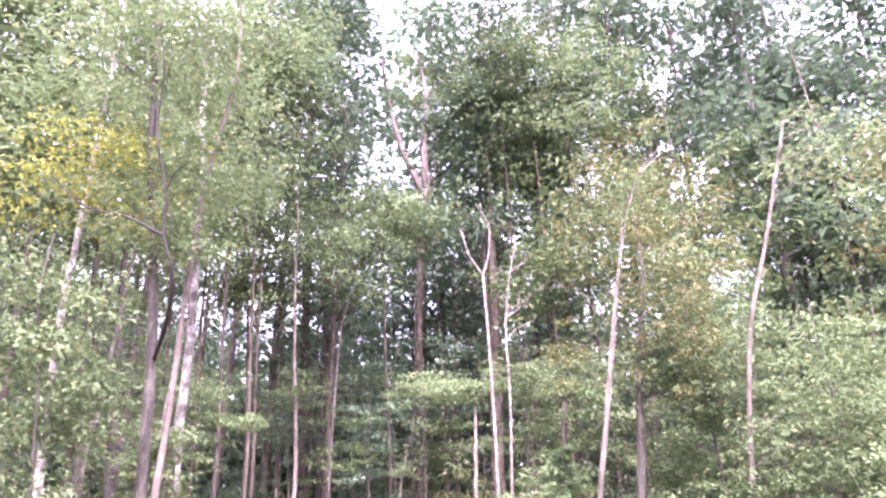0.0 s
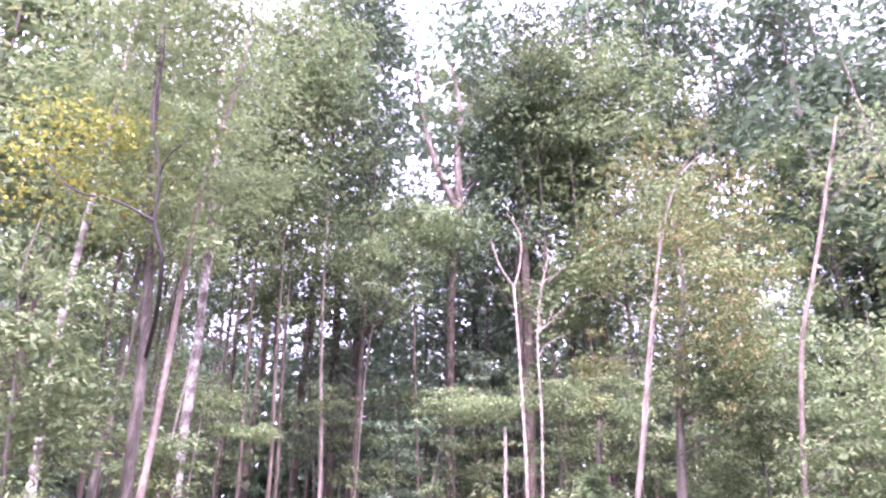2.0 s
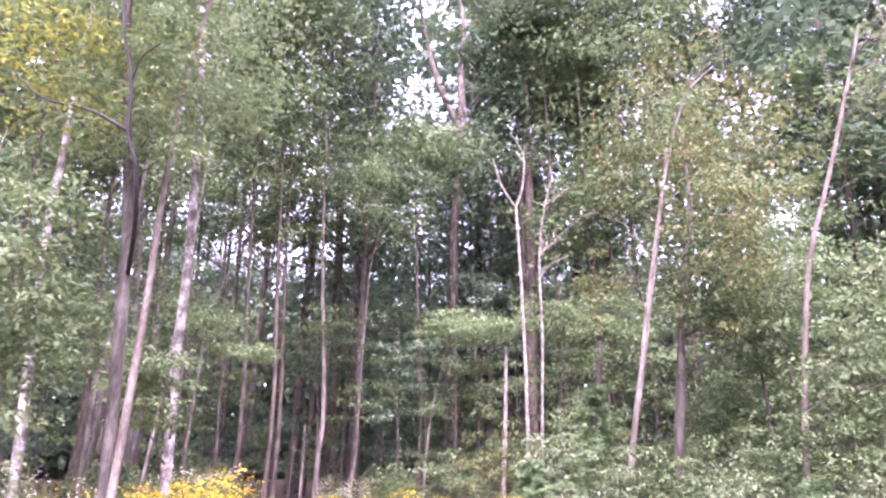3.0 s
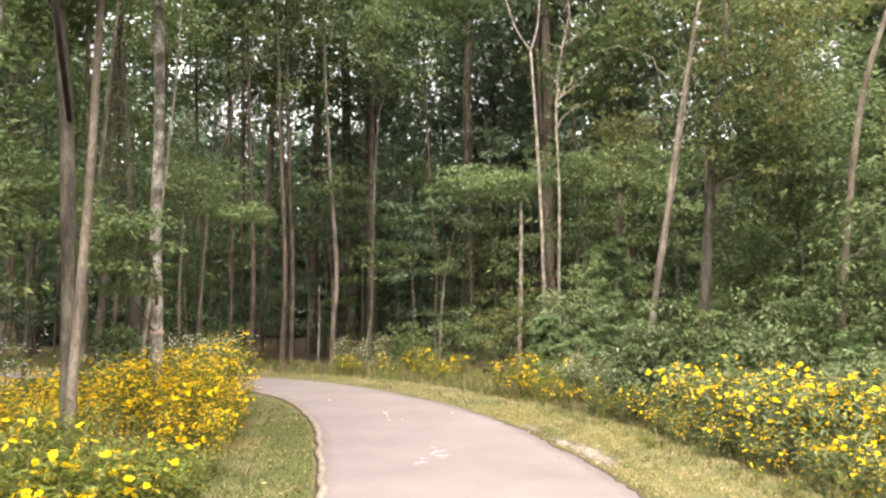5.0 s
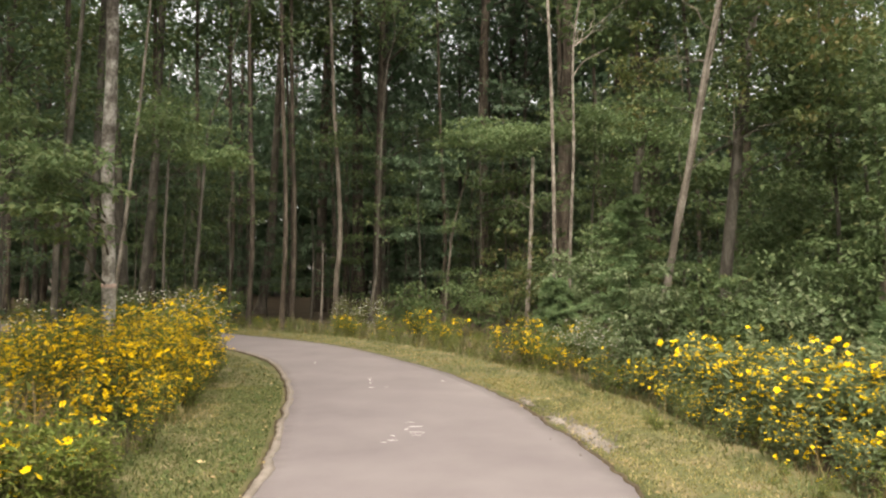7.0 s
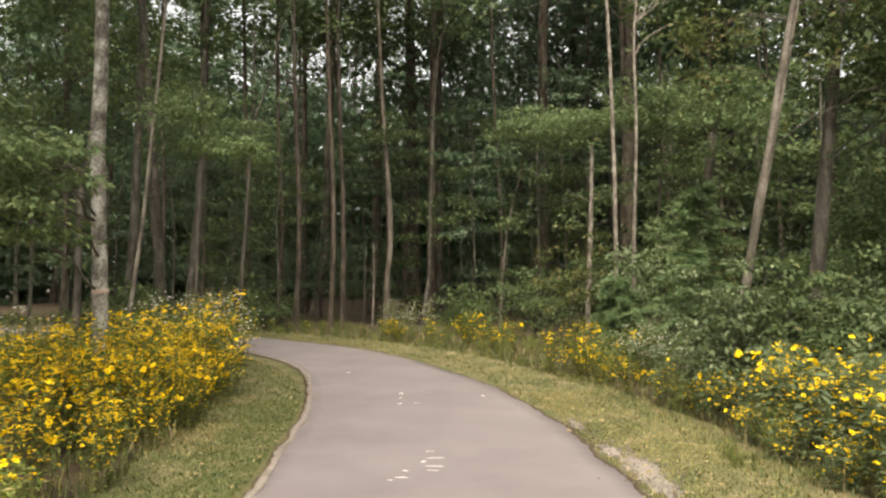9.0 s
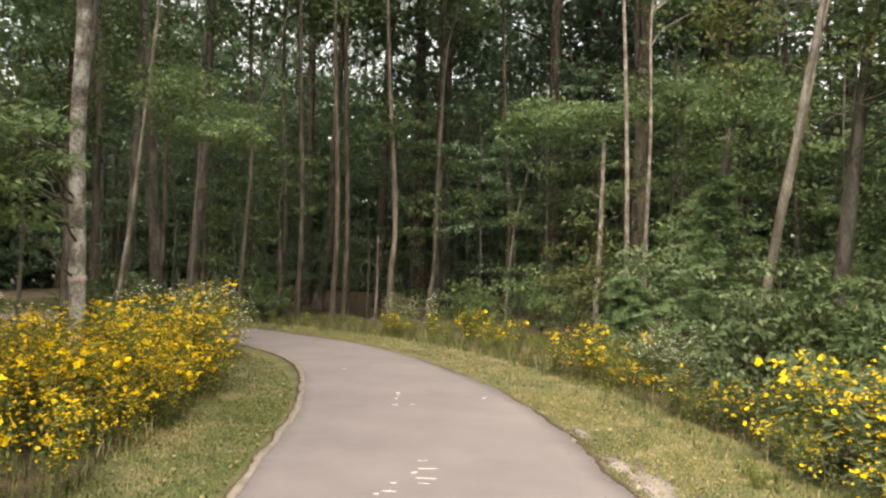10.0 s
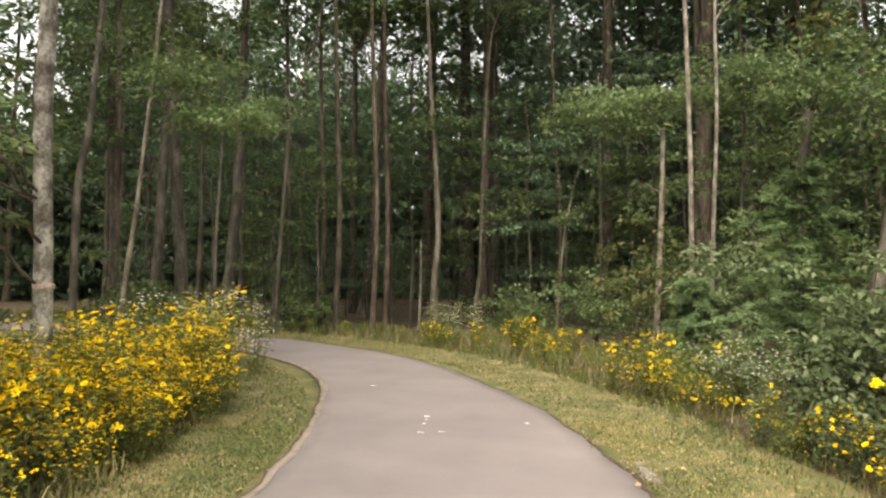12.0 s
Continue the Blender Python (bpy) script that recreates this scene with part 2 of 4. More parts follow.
def along(y):
    """How far along the path's line lies the place at that y."""
    return float(np.interp(y, LINE[:, 1], STEP))


def off_path(xy):
    """Distance from the path's line."""
    xy = np.atleast_2d(xy)
    return np.min(np.linalg.norm(xy[:, None] - LINE[None, ::3], axis=-1), axis=1)


def wave(x, y, k, seed=0.0):
    return np.array([noise.noise((a * k, b * k, seed)) for a, b in zip(np.ravel(x), np.ravel(y))]).reshape(np.shape(x))


# ---- ground, path, verges ----


def ground():
    g = np.unique(np.concatenate([np.linspace(-600, -70, 12), np.linspace(-70, 70, 120), np.linspace(70, 600, 12)]))
    x, y = np.meshgrid(g, g + 10, indexing="ij")
    d = off_path(np.stack([x.ravel(), y.ravel()], -1)).reshape(x.shape)
    z = -0.03 + np.clip((d - 3) / 8, 0, 1) * (0.12 * wave(x, y, 0.25) + 0.05 * wave(x, y, 0.9, 3.0))
    n = len(g)
    i, j = np.meshgrid(np.arange(n - 1), np.arange(n - 1), indexing="ij")
    a = (i * n + j).ravel()
    f = np.stack([a, a + n, a + n + 1, a + 1], -1)
    tagged(new("ground", mesh_of("ground", np.stack([x, y, z], -1).reshape(-1, 3), f, LITTER)), "dark forest floor of brown leaf litter", "ground", kind="structure")


def strip(s, offs, heights, material, name, label, category, skirt=0.06):
    """A band along the path: offs and heights are (len(s), k)."""
    k = offs.shape[1]
    xy = np.stack([beside(s, offs[:, c]) for c in range(k)], 1)
    v = np.concatenate([xy, heights[..., None]], -1)
    low = v[:, [0, -1]].copy()
    low[..., 2] -= skirt
    v = np.concatenate([low[:, :1], v, low[:, 1:]], 1)
    k += 2
    i, j = np.meshgrid(np.arange(len(s) - 1), np.arange(k - 1), indexing="ij")
    a = (i * k + j).ravel()
    f = np.stack([a, a + 1, a + k + 1, a + k], -1)
    return tagged(new(name, mesh_of(name, v.reshape(-1, 3), f, material)), label, category, kind="structure")


def path_and_verges():
    s = np.concatenate([np.arange(0, along(4), 0.5), np.arange(along(4), along(19), 0.06), np.arange(along(19), STEP[-1], 0.4)])
    y = beside(s, 0 * s)[:, 1]
    el = -np.interp(y, [13.5, 16, 19], [1.34, 1.1, 1.02]) + 0.035 * wave(s, 0 * s, 2.2) + 0.02 * wave(s, 0 * s, 9.0, 1.0)
    er = np.interp(y, [11, 12, 13.5, 15, 17, 20], [1.34, 1.25, 1.12, 1.0, 1.05, 1.1]) + 0.06 * wave(s, 0 * s, 1.7, 5.0) + 0.03 * wave(s, 0 * s, 8.0, 6.0)
    u = np.linspace(0, 1, 13)[None]
    offs = el[:, None] * (1 - u) + er[:, None] * u
    z = 0.02 + 0.025 * (1 - (offs / HALF) ** 2) * 0.6 + 0.004 * wave(np.repeat(s[:, None], 13, 1), offs, 0.8, 2.0)
    strip(s, offs, z, ASPHALT, "path", "worn grey asphalt footpath curving into the wood", "path")
    w = 0.045 + 0.05 * np.clip(wave(s, 0 * s, 1.3, 8.0) + 0.4, 0, 1)
    e2 = np.stack([el + 0.002, el + w], 1)
    strip(s, e2, np.full(e2.shape, 0.031), SAND, "path_edge", "thin pale sandy edge along the asphalt", "path edge")
    e4 = np.stack([el - 0.012 - 0.025 * np.abs(wave(s, 0 * s, 3.0, 12.0)), el + 0.004], 1)
    strip(s, e4, np.full(e4.shape, 0.026), LITTER, "path_edge", "dark damp soil between asphalt and grass", "path edge")
    w = 0.02 + 0.05 * np.abs(wave(s, 0 * s, 4.0, 18.0))
    e3 = np.stack([er - 0.01, er + w], 1)
    strip(s, e3, np.full(e3.shape, 0.024), LITTER, "path_edge", "dark crumbling edge of the asphalt", "path edge")
    for side, edge in ((-1, el - 0.03), (1, er + 0.02)):
        t = np.linspace(0, 1, 10)[None]
        wide = 1.15 if side < 0 else 1.6
        o = edge[:, None] + side * wide * t
        zz = 0.01 + 0.015 * t + 0.008 * wave(np.repeat(s[:, None], 10, 1), o, 2.5, 4.0)
        zz[:, -1] = -0.04
        if side < 0:
            o, zz = o[:, ::-1], zz[:, ::-1]
        strip(s, o, zz, TURF, "verge", "mown grass verge beside the footpath", "grass verge")


def blades(rng, xy, z, height, width, material, name, label, lean=0.5):
    n = len(xy)
    p = np.concatenate([xy, np.broadcast_to(z, (n,))[:, None]], 1)
    h = height * rng.uniform(0.5, 1.4, n)
    a = rng.uniform(0, 2 * np.pi, n)
    d = np.stack([np.cos(a), np.sin(a), 0 * a], -1)
    side = np.stack([-np.sin(a), np.cos(a), 0 * a], -1) * (width * rng.uniform(0.6, 1.4, n))[:, None]
    bend = (lean * rng.random(n) * h)[:, None]
    up = np.array([0, 0, 1.0])
    mid = p + up * (h * 0.6)[:, None] + d * bend * 0.4
    tip = p + up * (h * 0.92)[:, None] + d * bend
    v = np.stack([p - side, p + side, mid + side * 0.7, mid - side * 0.7, tip], 1).reshape(-1, 3)
    k = np.arange(n)[:, None] * 5
    f = np.concatenate([k + [0, 1, 2], k + [0, 2, 3], k + [3, 2, 4]], 1).reshape(-1, 3)
    return tagged(new(name, mesh_of(name, v, f, material)), label, "grass", kind="stuff")


def grass():
    rng = np.random.default_rng(11)

    def lawn(n, y0, y1, o0, o1, h, dry, label, w=0.003):
        """Blades between two offsets; dry is the share of yellowed ones, which stand in patches."""
        st = rng.uniform(along(y0), along(y1), n)
        o = rng.uniform(o0, o1, n)
        keep = wave(st, o, 1.4, 9.0) + 0.25 * wave(st, o, 6.0, 2.0) > -0.62
        st, o = st[keep], o[keep]
        sere = 0.9 * wave(st, o, 1.1, 13.0) + 0.5 * wave(st, o, 4.5, 3.0) + rng.normal(size=len(st)) * 0.22 < 1.1 * dry - 0.55
        for m, pick in ((GRASS, ~sere), (GRASS_DRY, sere)):
            if pick.any():
                blades(rng, beside(st[pick], o[pick]), 0.018, h, w, m, "verge_grass", label, 1.1)

    lawn(26000, 5.5, 13, -HALF - 1.15, -HALF - 0.06, 0.02, 0.16, "short green grass on the verge", 0.004)
    lawn(9000, 8, 19.6, -HALF - 1.1, -HALF - 0.06, 0.028, 0.16, "short green grass on the verge", 0.006)
    lawn(28000, 6, 13, HALF + 0.04, HALF + 1.3, 0.018, 0.72, "short yellowing grass on the verge", 0.004)
    lawn(14000, 12, 20.6, HALF - 0.15, HALF + 1.4, 0.026, 0.66, "short yellowing grass on the verge", 0.006)
    lawn(7000, -14, 5.5, -HALF - 1.15, -HALF - 0.02, 0.05, 0.35, "short green grass on the verge", 0.008)
    lawn(7000, -14, 6, HALF + 0.02, HALF + 1.3, 0.05, 0.65, "short yellowing grass on the verge", 0.008)
    lawn(6000, 7, 19, HALF + 1.0, HALF + 1.9, 0.06, 0.45, "taller rough grass at the foot of the weeds", 0.005)
    lawn(3000, 5, 16, -HALF - 1.7, -HALF - 1.0, 0.12, 0.4, "taller rough grass at the foot of the flowers", 0.005)
    lawn(6000, 15, 21.5, HALF + 0.9, HALF + 4, 0.2, 0.3, "taller rough grass at the edge of the wood", 0.008)


def fallen_leaves():
    """Dry leaves lying scattered on the mown verges and the edge of the asphalt."""
    rng = np.random.default_rng(19)
    n = 420
    side = np.where(rng.random(n) < 0.62, 1, -1)
    xy = beside(rng.uniform(along(6), along(17), n), side * (HALF + np.abs(rng.normal(size=n)) * 0.6 - 0.04))
    p = np.column_stack([xy, np.full(n, 0.05)])
    ax = rng.normal(size=(n, 3)) * [1, 1, 0.12]
    v, f = leaves(p, ax, rng.normal(size=(n, 3)) * 0.3 + [0, 0, 1], rng.uniform(0.025, 0.06, n), 0.6)
    tagged(new("fallen_leaves", mesh_of("fallen_leaves", v, f, STRAW)), "dry tan leaves scattered over the mown verge", "fallen leaves", kind="stuff")


def gravel_patch():
    rng = np.random.default_rng(5)
    base = np.array([(1, 0, 0), (-1, 0, 0), (0, 1, 0), (0, -1, 0), (0, 0, 1), (0, 0, -1)], float)
    tri = np.array([(0, 2, 4), (2, 1, 4), (1, 3, 4), (3, 0, 4), (2, 0, 5), (1, 2, 5), (3, 1, 5), (0, 3, 5)])
    bits = []
    for y, off, ln, wd in ((9.75, 0.22, 0.42, 0.13), (9.3, 0.2, 0.22, 0.1), (10.3, 0.14, 0.26, 0.08), (11.3, 0.12, 0.2, 0.06)):
        s0 = along(y)
        th = np.linspace(0, 2 * np.pi, 40, endpoint=False)
        r = 1 + 0.55 * wave(np.cos(th) * 2 + y, np.sin(th) * 2, 1.3, 2.0) + 0.3 * wave(np.cos(th) * 2, np.sin(th) * 2 + y, 4.0, 7.0)
        rings = [beside(s0 + ln * f * r * np.cos(th), HALF + off + wd * f * r * np.sin(th)) for f in (1.0, 0.6)]
        v = np.vstack([np.column_stack([rings[0], np.full(40, 0.012)]), np.column_stack([rings[1], np.full(40, 0.034)]), np.append(beside(np.array([s0]), np.array([HALF + off])), [[0.037]], 1)])
        k = np.arange(40)
        f = np.vstack([np.stack([k, (k + 1) % 40, 40 + (k + 1) % 40], -1), np.stack([k, 40 + (k + 1) % 40, 40 + k], -1), np.stack([40 + k, 40 + (k + 1) % 40, np.full(40, 80)], -1)])
        tagged(new("bare_soil", mesh_of("bare_soil", v, f, SAND)), "bare sandy soil washed out beside the asphalt", "soil", kind="structure")
        for q in range(int(260 * ln)):
            c = beside(np.array([s0 + rng.normal() * ln * 0.8]), np.array([HALF + off + rng.normal() * wd]))[0]
            bits.append((base * rng.uniform(0.004, 0.013, 3) * (1 + 0.3 * rng.random((6, 1))) + [*c, 0.036], tri))
    tagged(new("gravel", mesh_of("gravel", *joined(bits), STONE, smooth=False)), "small loose pebbles on the bare soil", "gravel", kind="stuff")


def paint_mark(name, strokes, label):
    """Short uneven white strokes on the asphalt, 4 mm proud of it."""
    mark = thing(name, (strokes[0][0], strokes[0][1], 0.036), label, "paint mark")
    x0, y0 = strokes[0][:2]
    for x, y, length, wide, turn in strokes:
        u = np.linspace(0, 1, 9)
        edge = np.array([noise.noise((x * 9 + q * 5, y * 9, 1)) for q in u])
        thin = np.sin(np.pi * np.clip(u, 0.03, 0.97)) ** 0.6
        top = np.stack([(u - 0.5) * length, wide * thin * (0.35 + 0.6 * edge), 0 * u + 0.004], -1)
        low = np.stack([(u - 0.5) * length, -wide * thin * (0.4 + 0.6 * edge[::-1]), 0 * u + 0.004], -1)
        k = np.arange(8)
        f = np.stack([k, k + 1, 9 + k + 1, 9 + k], -1)[:, ::-1]
        part("stroke", mesh_of("stroke", np.vstack([top, low]), f, MARK_WHITE), mark, at=pose(x - x0, y - y0, 0, 0, 0, turn))


ground()
path_and_verges()
grass()
fallen_leaves()
gravel_patch()
paint_mark("paint_mark", [(-0.88, 10.3, 0.08, 0.03, 10), (-0.78, 10.1, 0.15, 0.035, 20), (-0.84, 9.97, 0.06, 0.04, 60), (-0.72, 9.86, 0.16, 0.03, 8), (-0.70, 9.74, 0.09, 0.03, 0), (-0.9, 9.68, 0.05, 0.03, 20), (-0.87, 9.5, 0.1, 0.03, 10), (-0.93, 9.42, 0.05, 0.025, 15)], "broken uneven white strokes on asphalt")
paint_mark("paint_mark", [(-2.05, 13.1, 0.06, 0.1, 15), (-1.84, 12.38, 0.07, 0.04, 10), (-1.66, 12.47, 0.07, 0.04, 10), (-1.95, 12.75, 0.04, 0.07, 40), (-2.0, 12.95, 0.05, 0.03, 0)], "small uneven white flecks on asphalt")
paint_mark("paint_mark", [(-3.46, 14.77, 0.08, 0.06, 10), (-1.01, 13.14, 0.07, 0.05, 30)], "small uneven white flecks on asphalt")

# ---- trees ----


def trunk_part(tree, pts, r, material, height, label="", taper=0.75, sides=12, flare=0.5, name="trunk"):
    """Trunk through (height, x, y) points, carried on to its full height. Returns its points and radii in the tree's space."""
    rng = RNG
    c = np.array([(x, y, h) for h, x, y in pts], float)
    base = np.array([c[0, 0], c[0, 1], 0])
    c = c - base
    if height > c[-1, 2] + 0.5:
        d = (c[-1] - c[-2]) / max(c[-1, 2] - c[-2, 2], 0.1)
        d = d * [0.6, 0.6, 1]
        gap = height - c[-1, 2]
        c = np.vstack([c, c[-1] + d * gap * 0.5 + [rng.normal() * 0.1, rng.normal() * 0.1, 0], c[-1] + d * gap])
    c[0, 2] = -0.15
    n = max(10, int(height * 2.2))
    p = curve_points(c, n)
    h = np.clip(p[:, 2], 0, None)
    rad = r * (1 + flare * np.exp(-h / 0.22)) * (1 - taper * h / height)
    wob = np.cumsum(rng.normal(size=(n, 2)), 0) * r * 0.05
    p[:, :2] += wob - wob[0]
    part(name, mesh_of(name, *tube(p, rad, sides, rng, 0.04), material), tree, label)
    return p, rad


def limb_part(tree, start, end, r, material, sag=0.15, twigs=3, name="limb", label="", split=False):
    rng = RNG
    a, b = np.asarray(start, float), np.asarray(end, float)
    ln = np.linalg.norm(b - a)
    mid = (a + b) / 2 + [*(rng.normal(size=2) * 0.08 * ln), sag * ln * 0.5]
    p = curve_points([a, mid, b], 9)
    p[1:-1] += rng.normal(size=(7, 3)) * 0.02 * ln
    bits = [tube(p, np.linspace(r, r * 0.25, 9), 6)]
    for q in range(twigs):
        k = rng.integers(3, 9)
        d = unit(unit(b - a) + rng.normal(size=3) * 0.7)
        e = p[k] + d * ln * rng.uniform(0.2, 0.45)
        bits.append(tube(curve_points([p[k], (p[k] + e) / 2 + rng.normal(size=3) * 0.03 * ln, e], 5), np.linspace(r * 0.4, r * 0.12, 5), 5))
    if not split:
        part(name, mesh_of(name, *joined(bits), material), tree, label)
        return
    limb = part(name, mesh_of(name, *bits[0], material), tree, label)
    for v, f in bits[1:]:
        part("twig", mesh_of("twig", v, f, material), limb)


def volume(rng, box, k):
    """k tuft centres in an ellipsoid (centre, half sizes), more towards its shell."""
    c, h = np.array(box[:3], float), np.array(box[3:], float)
    d = unit(rng.normal(size=(k, 3))) * (rng.random(k) ** 0.4)[:, None]
    return c + d * h * rng.uniform(0.72, 1.28, (k, 1))


def built_tree(name, pts, r, bark, height, label, masses=(), limbs=6, leaf=LEAF, taper=0.75, group="", sides=12, flare=0.5):
    """One tree of the wood's edge. masses: (x, y, z, hx, hy, hz, tufts, tuft radius, leaves in a tuft, leaf length, flatness), in the world."""
    rng = RNG
    base = np.array([pts[0][1], pts[0][2], 0])
    tree = thing(name, (*base[:2], 0), label, "tree", group)
    p, rad = trunk_part(tree, pts, r, bark, height, taper=taper, sides=sides, flare=flare)
    for m in masses:
        box, k, tr, n, ll, flat = m[:6], m[6], m[7], m[8], m[9], m[10]
        cs = volume(rng, box, k) - base
        v = cloud_leaves(rng, cs, tr * rng.uniform(0.7, 1.3, k), n, flat, ll)
        part("crown", mesh_of("crown", *v, m[11] if len(m) > 11 else leaf), tree)
        pick = rng.choice(k, min(limbs, k), replace=False)
        for q in pick:
            e = cs[q]
            hs = np.clip(e[2] - 0.5 * np.hypot(e[0] - p[0, 0], e[1] - p[0, 1]) * 0.7, 0.25 * height * 0.3, height * 0.95)
            i = int(np.argmin(np.abs(p[:, 2] - hs)))
            limb_part(tree, p[i], e, max(rad[i] * 0.2, 0.006), BARK_GREY)
    return tree, p, rad


def bare_branches(tree, p, lo, hi, n, reach, r, bark, rise=0.5, name="branch"):
    rng = RNG
    for q in range(n):
        i = int(np.argmin(np.abs(p[:, 2] - rng.uniform(lo, hi))))
        a = rng.uniform(0, 2 * np.pi)
        e = p[i] + np.array([np.cos(a), np.sin(a), rise * rng.uniform(0.4, 1.4)]) * reach * rng.uniform(0.5, 1.2)
        limb_part(tree, p[i], e, r, bark, sag=0.1, twigs=3, name=name, split=True)


def edge_trees():
    t, p, r = built_tree("hardwood_tree", [(0, -4.37, 10.53), (1.22, -4.38, 10.52), (2.83, -4.40, 10.51), (4.4, -4.37, 10.53), (6.9, -4.46, 10.49), (8.9, -4.58, 10.44)], 0.078, BARK_PALE, 15,
                         "slim tree with pale mottled bark and a pink blaze", [(-4.1, 9.5, 2.42, 0.55, 0.45, 0.62, 34, 0.28, 60, 0.075, 0.25, LEAF_LIGHT), (-5.3, 9.6, 2.9, 0.7, 0.5, 0.7, 20, 0.36, 60, 0.09, 0.2, LEAF_LIGHT), (-4.2, 9.6, 6.4, 1.3, 0.8, 1.3, 44, 0.45, 50, 0.1, 0.35, LEAF_LIGHT), (-5.1, 9.9, 8.6, 2.4, 2.0, 3.0, 46, 0.6, 46, 0.12, 0.5, LEAF_LIGHT)], 5, taper=0.6, flare=0.25)
    ring = curve_points([(0, 0, 1.355), (0, 0, 1.37), (0, 0, 1.39)], 3) + [-0.01, -0.01, 0]
    part("blaze", mesh_of("blaze", *tube(ring, [0.081, 0.082, 0.081], 14), BLAZE), [o for o in t.children if o.name.startswith("trunk")][0], "faded pink paint band round the trunk")
    t, p, r = built_tree("hardwood_tree", [(0, -3.56, 7.75), (1.21, -3.58, 7.73), (3.1, -3.63, 7.70), (4.2, -3.71, 7.67), (5.3, -3.83, 7.60), (6.4, -3.93, 7.54)], 0.072, BARK_GREY, 11,
               "slim dark grey trunk leaning beside a paler one", [(-4.4, 7.3, 5.35, 1.15, 0.9, 0.7, 40, 0.4, 48, 0.08, 0.35, LEAF_YELLOW), (-4.6, 7.7, 7.5, 1.8, 1.4, 1.4, 50, 0.45, 46, 0.085, 0.4, LEAF_LIGHT), (-3.5, 7.15, 5.0, 0.8, 0.4, 0.9, 44, 0.34, 56, 0.075, 0.35, LEAF), (-3.3, 6.9, 7.0, 1.0, 0.6, 1.0, 44, 0.38, 52, 0.08, 0.4, LEAF_LIGHT), (-3.0, 8.2, 8.2, 1.6, 1.3, 1.4, 24, 0.5, 42, 0.09, 0.5, LEAF_LIGHT)], 6, flare=0.3)
    # its dark crooked bough, forking towards the path
    base = np.array([-3.56, 7.75, 0])
    for way, r0, r1 in (([(-3.62, 7.7, 3.25), (-3.2, 7.0, 3.55), (-3.08, 6.7, 3.96), (-3.2, 6.68, 4.34), (-3.25, 6.7, 4.86), (-3.44, 6.7, 5.61), (-3.48, 6.75, 6.4), (-3.6, 6.8, 7.0)], 0.024, 0.009),
                        ([(-3.2, 6.68, 4.34), (-3.61, 6.65, 4.56), (-4.13, 6.7, 4.74), (-4.61, 6.75, 5.17)], 0.018, 0.006), ([(-3.25, 6.7, 4.86), (-3.15, 6.65, 5.07), (-2.95, 6.6, 5.18)], 0.012, 0.005)):
        q = curve_points(np.array(way) - base, 6 * len(way))
        part("bough", mesh_of("bough", *tube(q, np.linspace(r0, r1, len(q)), 7), BARK_DARK), t, "dark crooked bare bough")
    built_tree("hardwood_tree", [(0, -3.42, 7.48), (1.17, -3.37, 7.51), (2.85, -3.30, 7.55), (3.97, -3.28, 7.56), (5.4, -3.21, 7.59)], 0.046, BARK_TAN, 9,
               "slim pale trunk leaning out beside a darker one", [(-2.9, 8.6, 6.6, 1.1, 1.0, 1.2, 22, 0.4, 40, 0.08, 0.45, LEAF_LIGHT)], 5, flare=0.3)
    built_tree("sapling", [(0, -4.25, 6.75), (1.5, -4.2, 6.8), (3.0, -4.3, 6.7)], 0.03, BARK_GREY, 4.4, "leafy young tree hung with fresh green leaves",
               [(-4.3, 6.75, 3.0, 0.7, 0.7, 1.4, 72, 0.32, 58, 0.08, 0.45, LEAF_LIGHT), (-4.5, 6.6, 1.5, 0.8, 0.8, 0.6, 16, 0.3, 46, 0.08, 0.5, BRAMBLE)], 8)
    built_tree("hardwood_tree", [(0, -5.72, 9.52), (3.2, -5.83, 9.45), (4.4, -5.88, 9.42), (5.7, -5.85, 9.44)], 0.07, BARK_PALE, 12, "slim pale trunk half hidden in foliage",
               [(-6.4, 9.4, 6.6, 1.8, 1.5, 2.4, 40, 0.5, 44, 0.10, 0.5, LEAF)], 5)
    built_tree("sapling", [(0, -6.17, 12.98), (1.28, -6.06, 13.09), (2.23, -5.98, 13.17), (3.59, -5.89, 13.26), (5.0, -5.80, 13.34)], 0.034, BARK_WEATHERED, 9, "thin crooked sapling with pale bark",
               [(-6.0, 13.6, 7.6, 1.4, 1.4, 1.8, 26, 0.5, 40, 0.10, 0.5, LEAF), (-5.05, 12.8, 3.75, 0.45, 0.4, 0.25, 14, 0.3, 50, 0.085, 0.25, LEAF_LIGHT), (-4.35, 12.8, 3.25, 0.5, 0.35, 0.18, 16, 0.26, 50, 0.085, 0.2, LEAF_LIGHT)], 4)
    built_tree("hardwood_tree", [(0, -7.64, 13.76), (1.22, -7.62, 13.78), (2.73, -7.60, 13.80), (3.87, -7.50, 13.91)], 0.06, BARK_GREY, 11, "thin grey trunk in the wood's edge",
               [(-7.6, 14.6, 5.2, 1.6, 1.4, 1.0, 30, 0.45, 44, 0.10, 0.35, LEAF), (-7.5, 13.6, 9.5, 2.2, 2.0, 2.2, 34, 0.6, 40, 0.13, 0.5, LEAF)], 6)
    built_tree("sapling", [(0, -7.1, 16.2), (2, -7.2, 16.3), (4, -7.25, 16.5)], 0.04, BARK_GREY, 6.0, "understorey sapling with flat layered sprays",
               [(-7.1, 16.6, 4.6, 1.5, 0.9, 0.75, 40, 0.4, 44, 0.10, 0.3, LEAF_LIGHT)], 8)
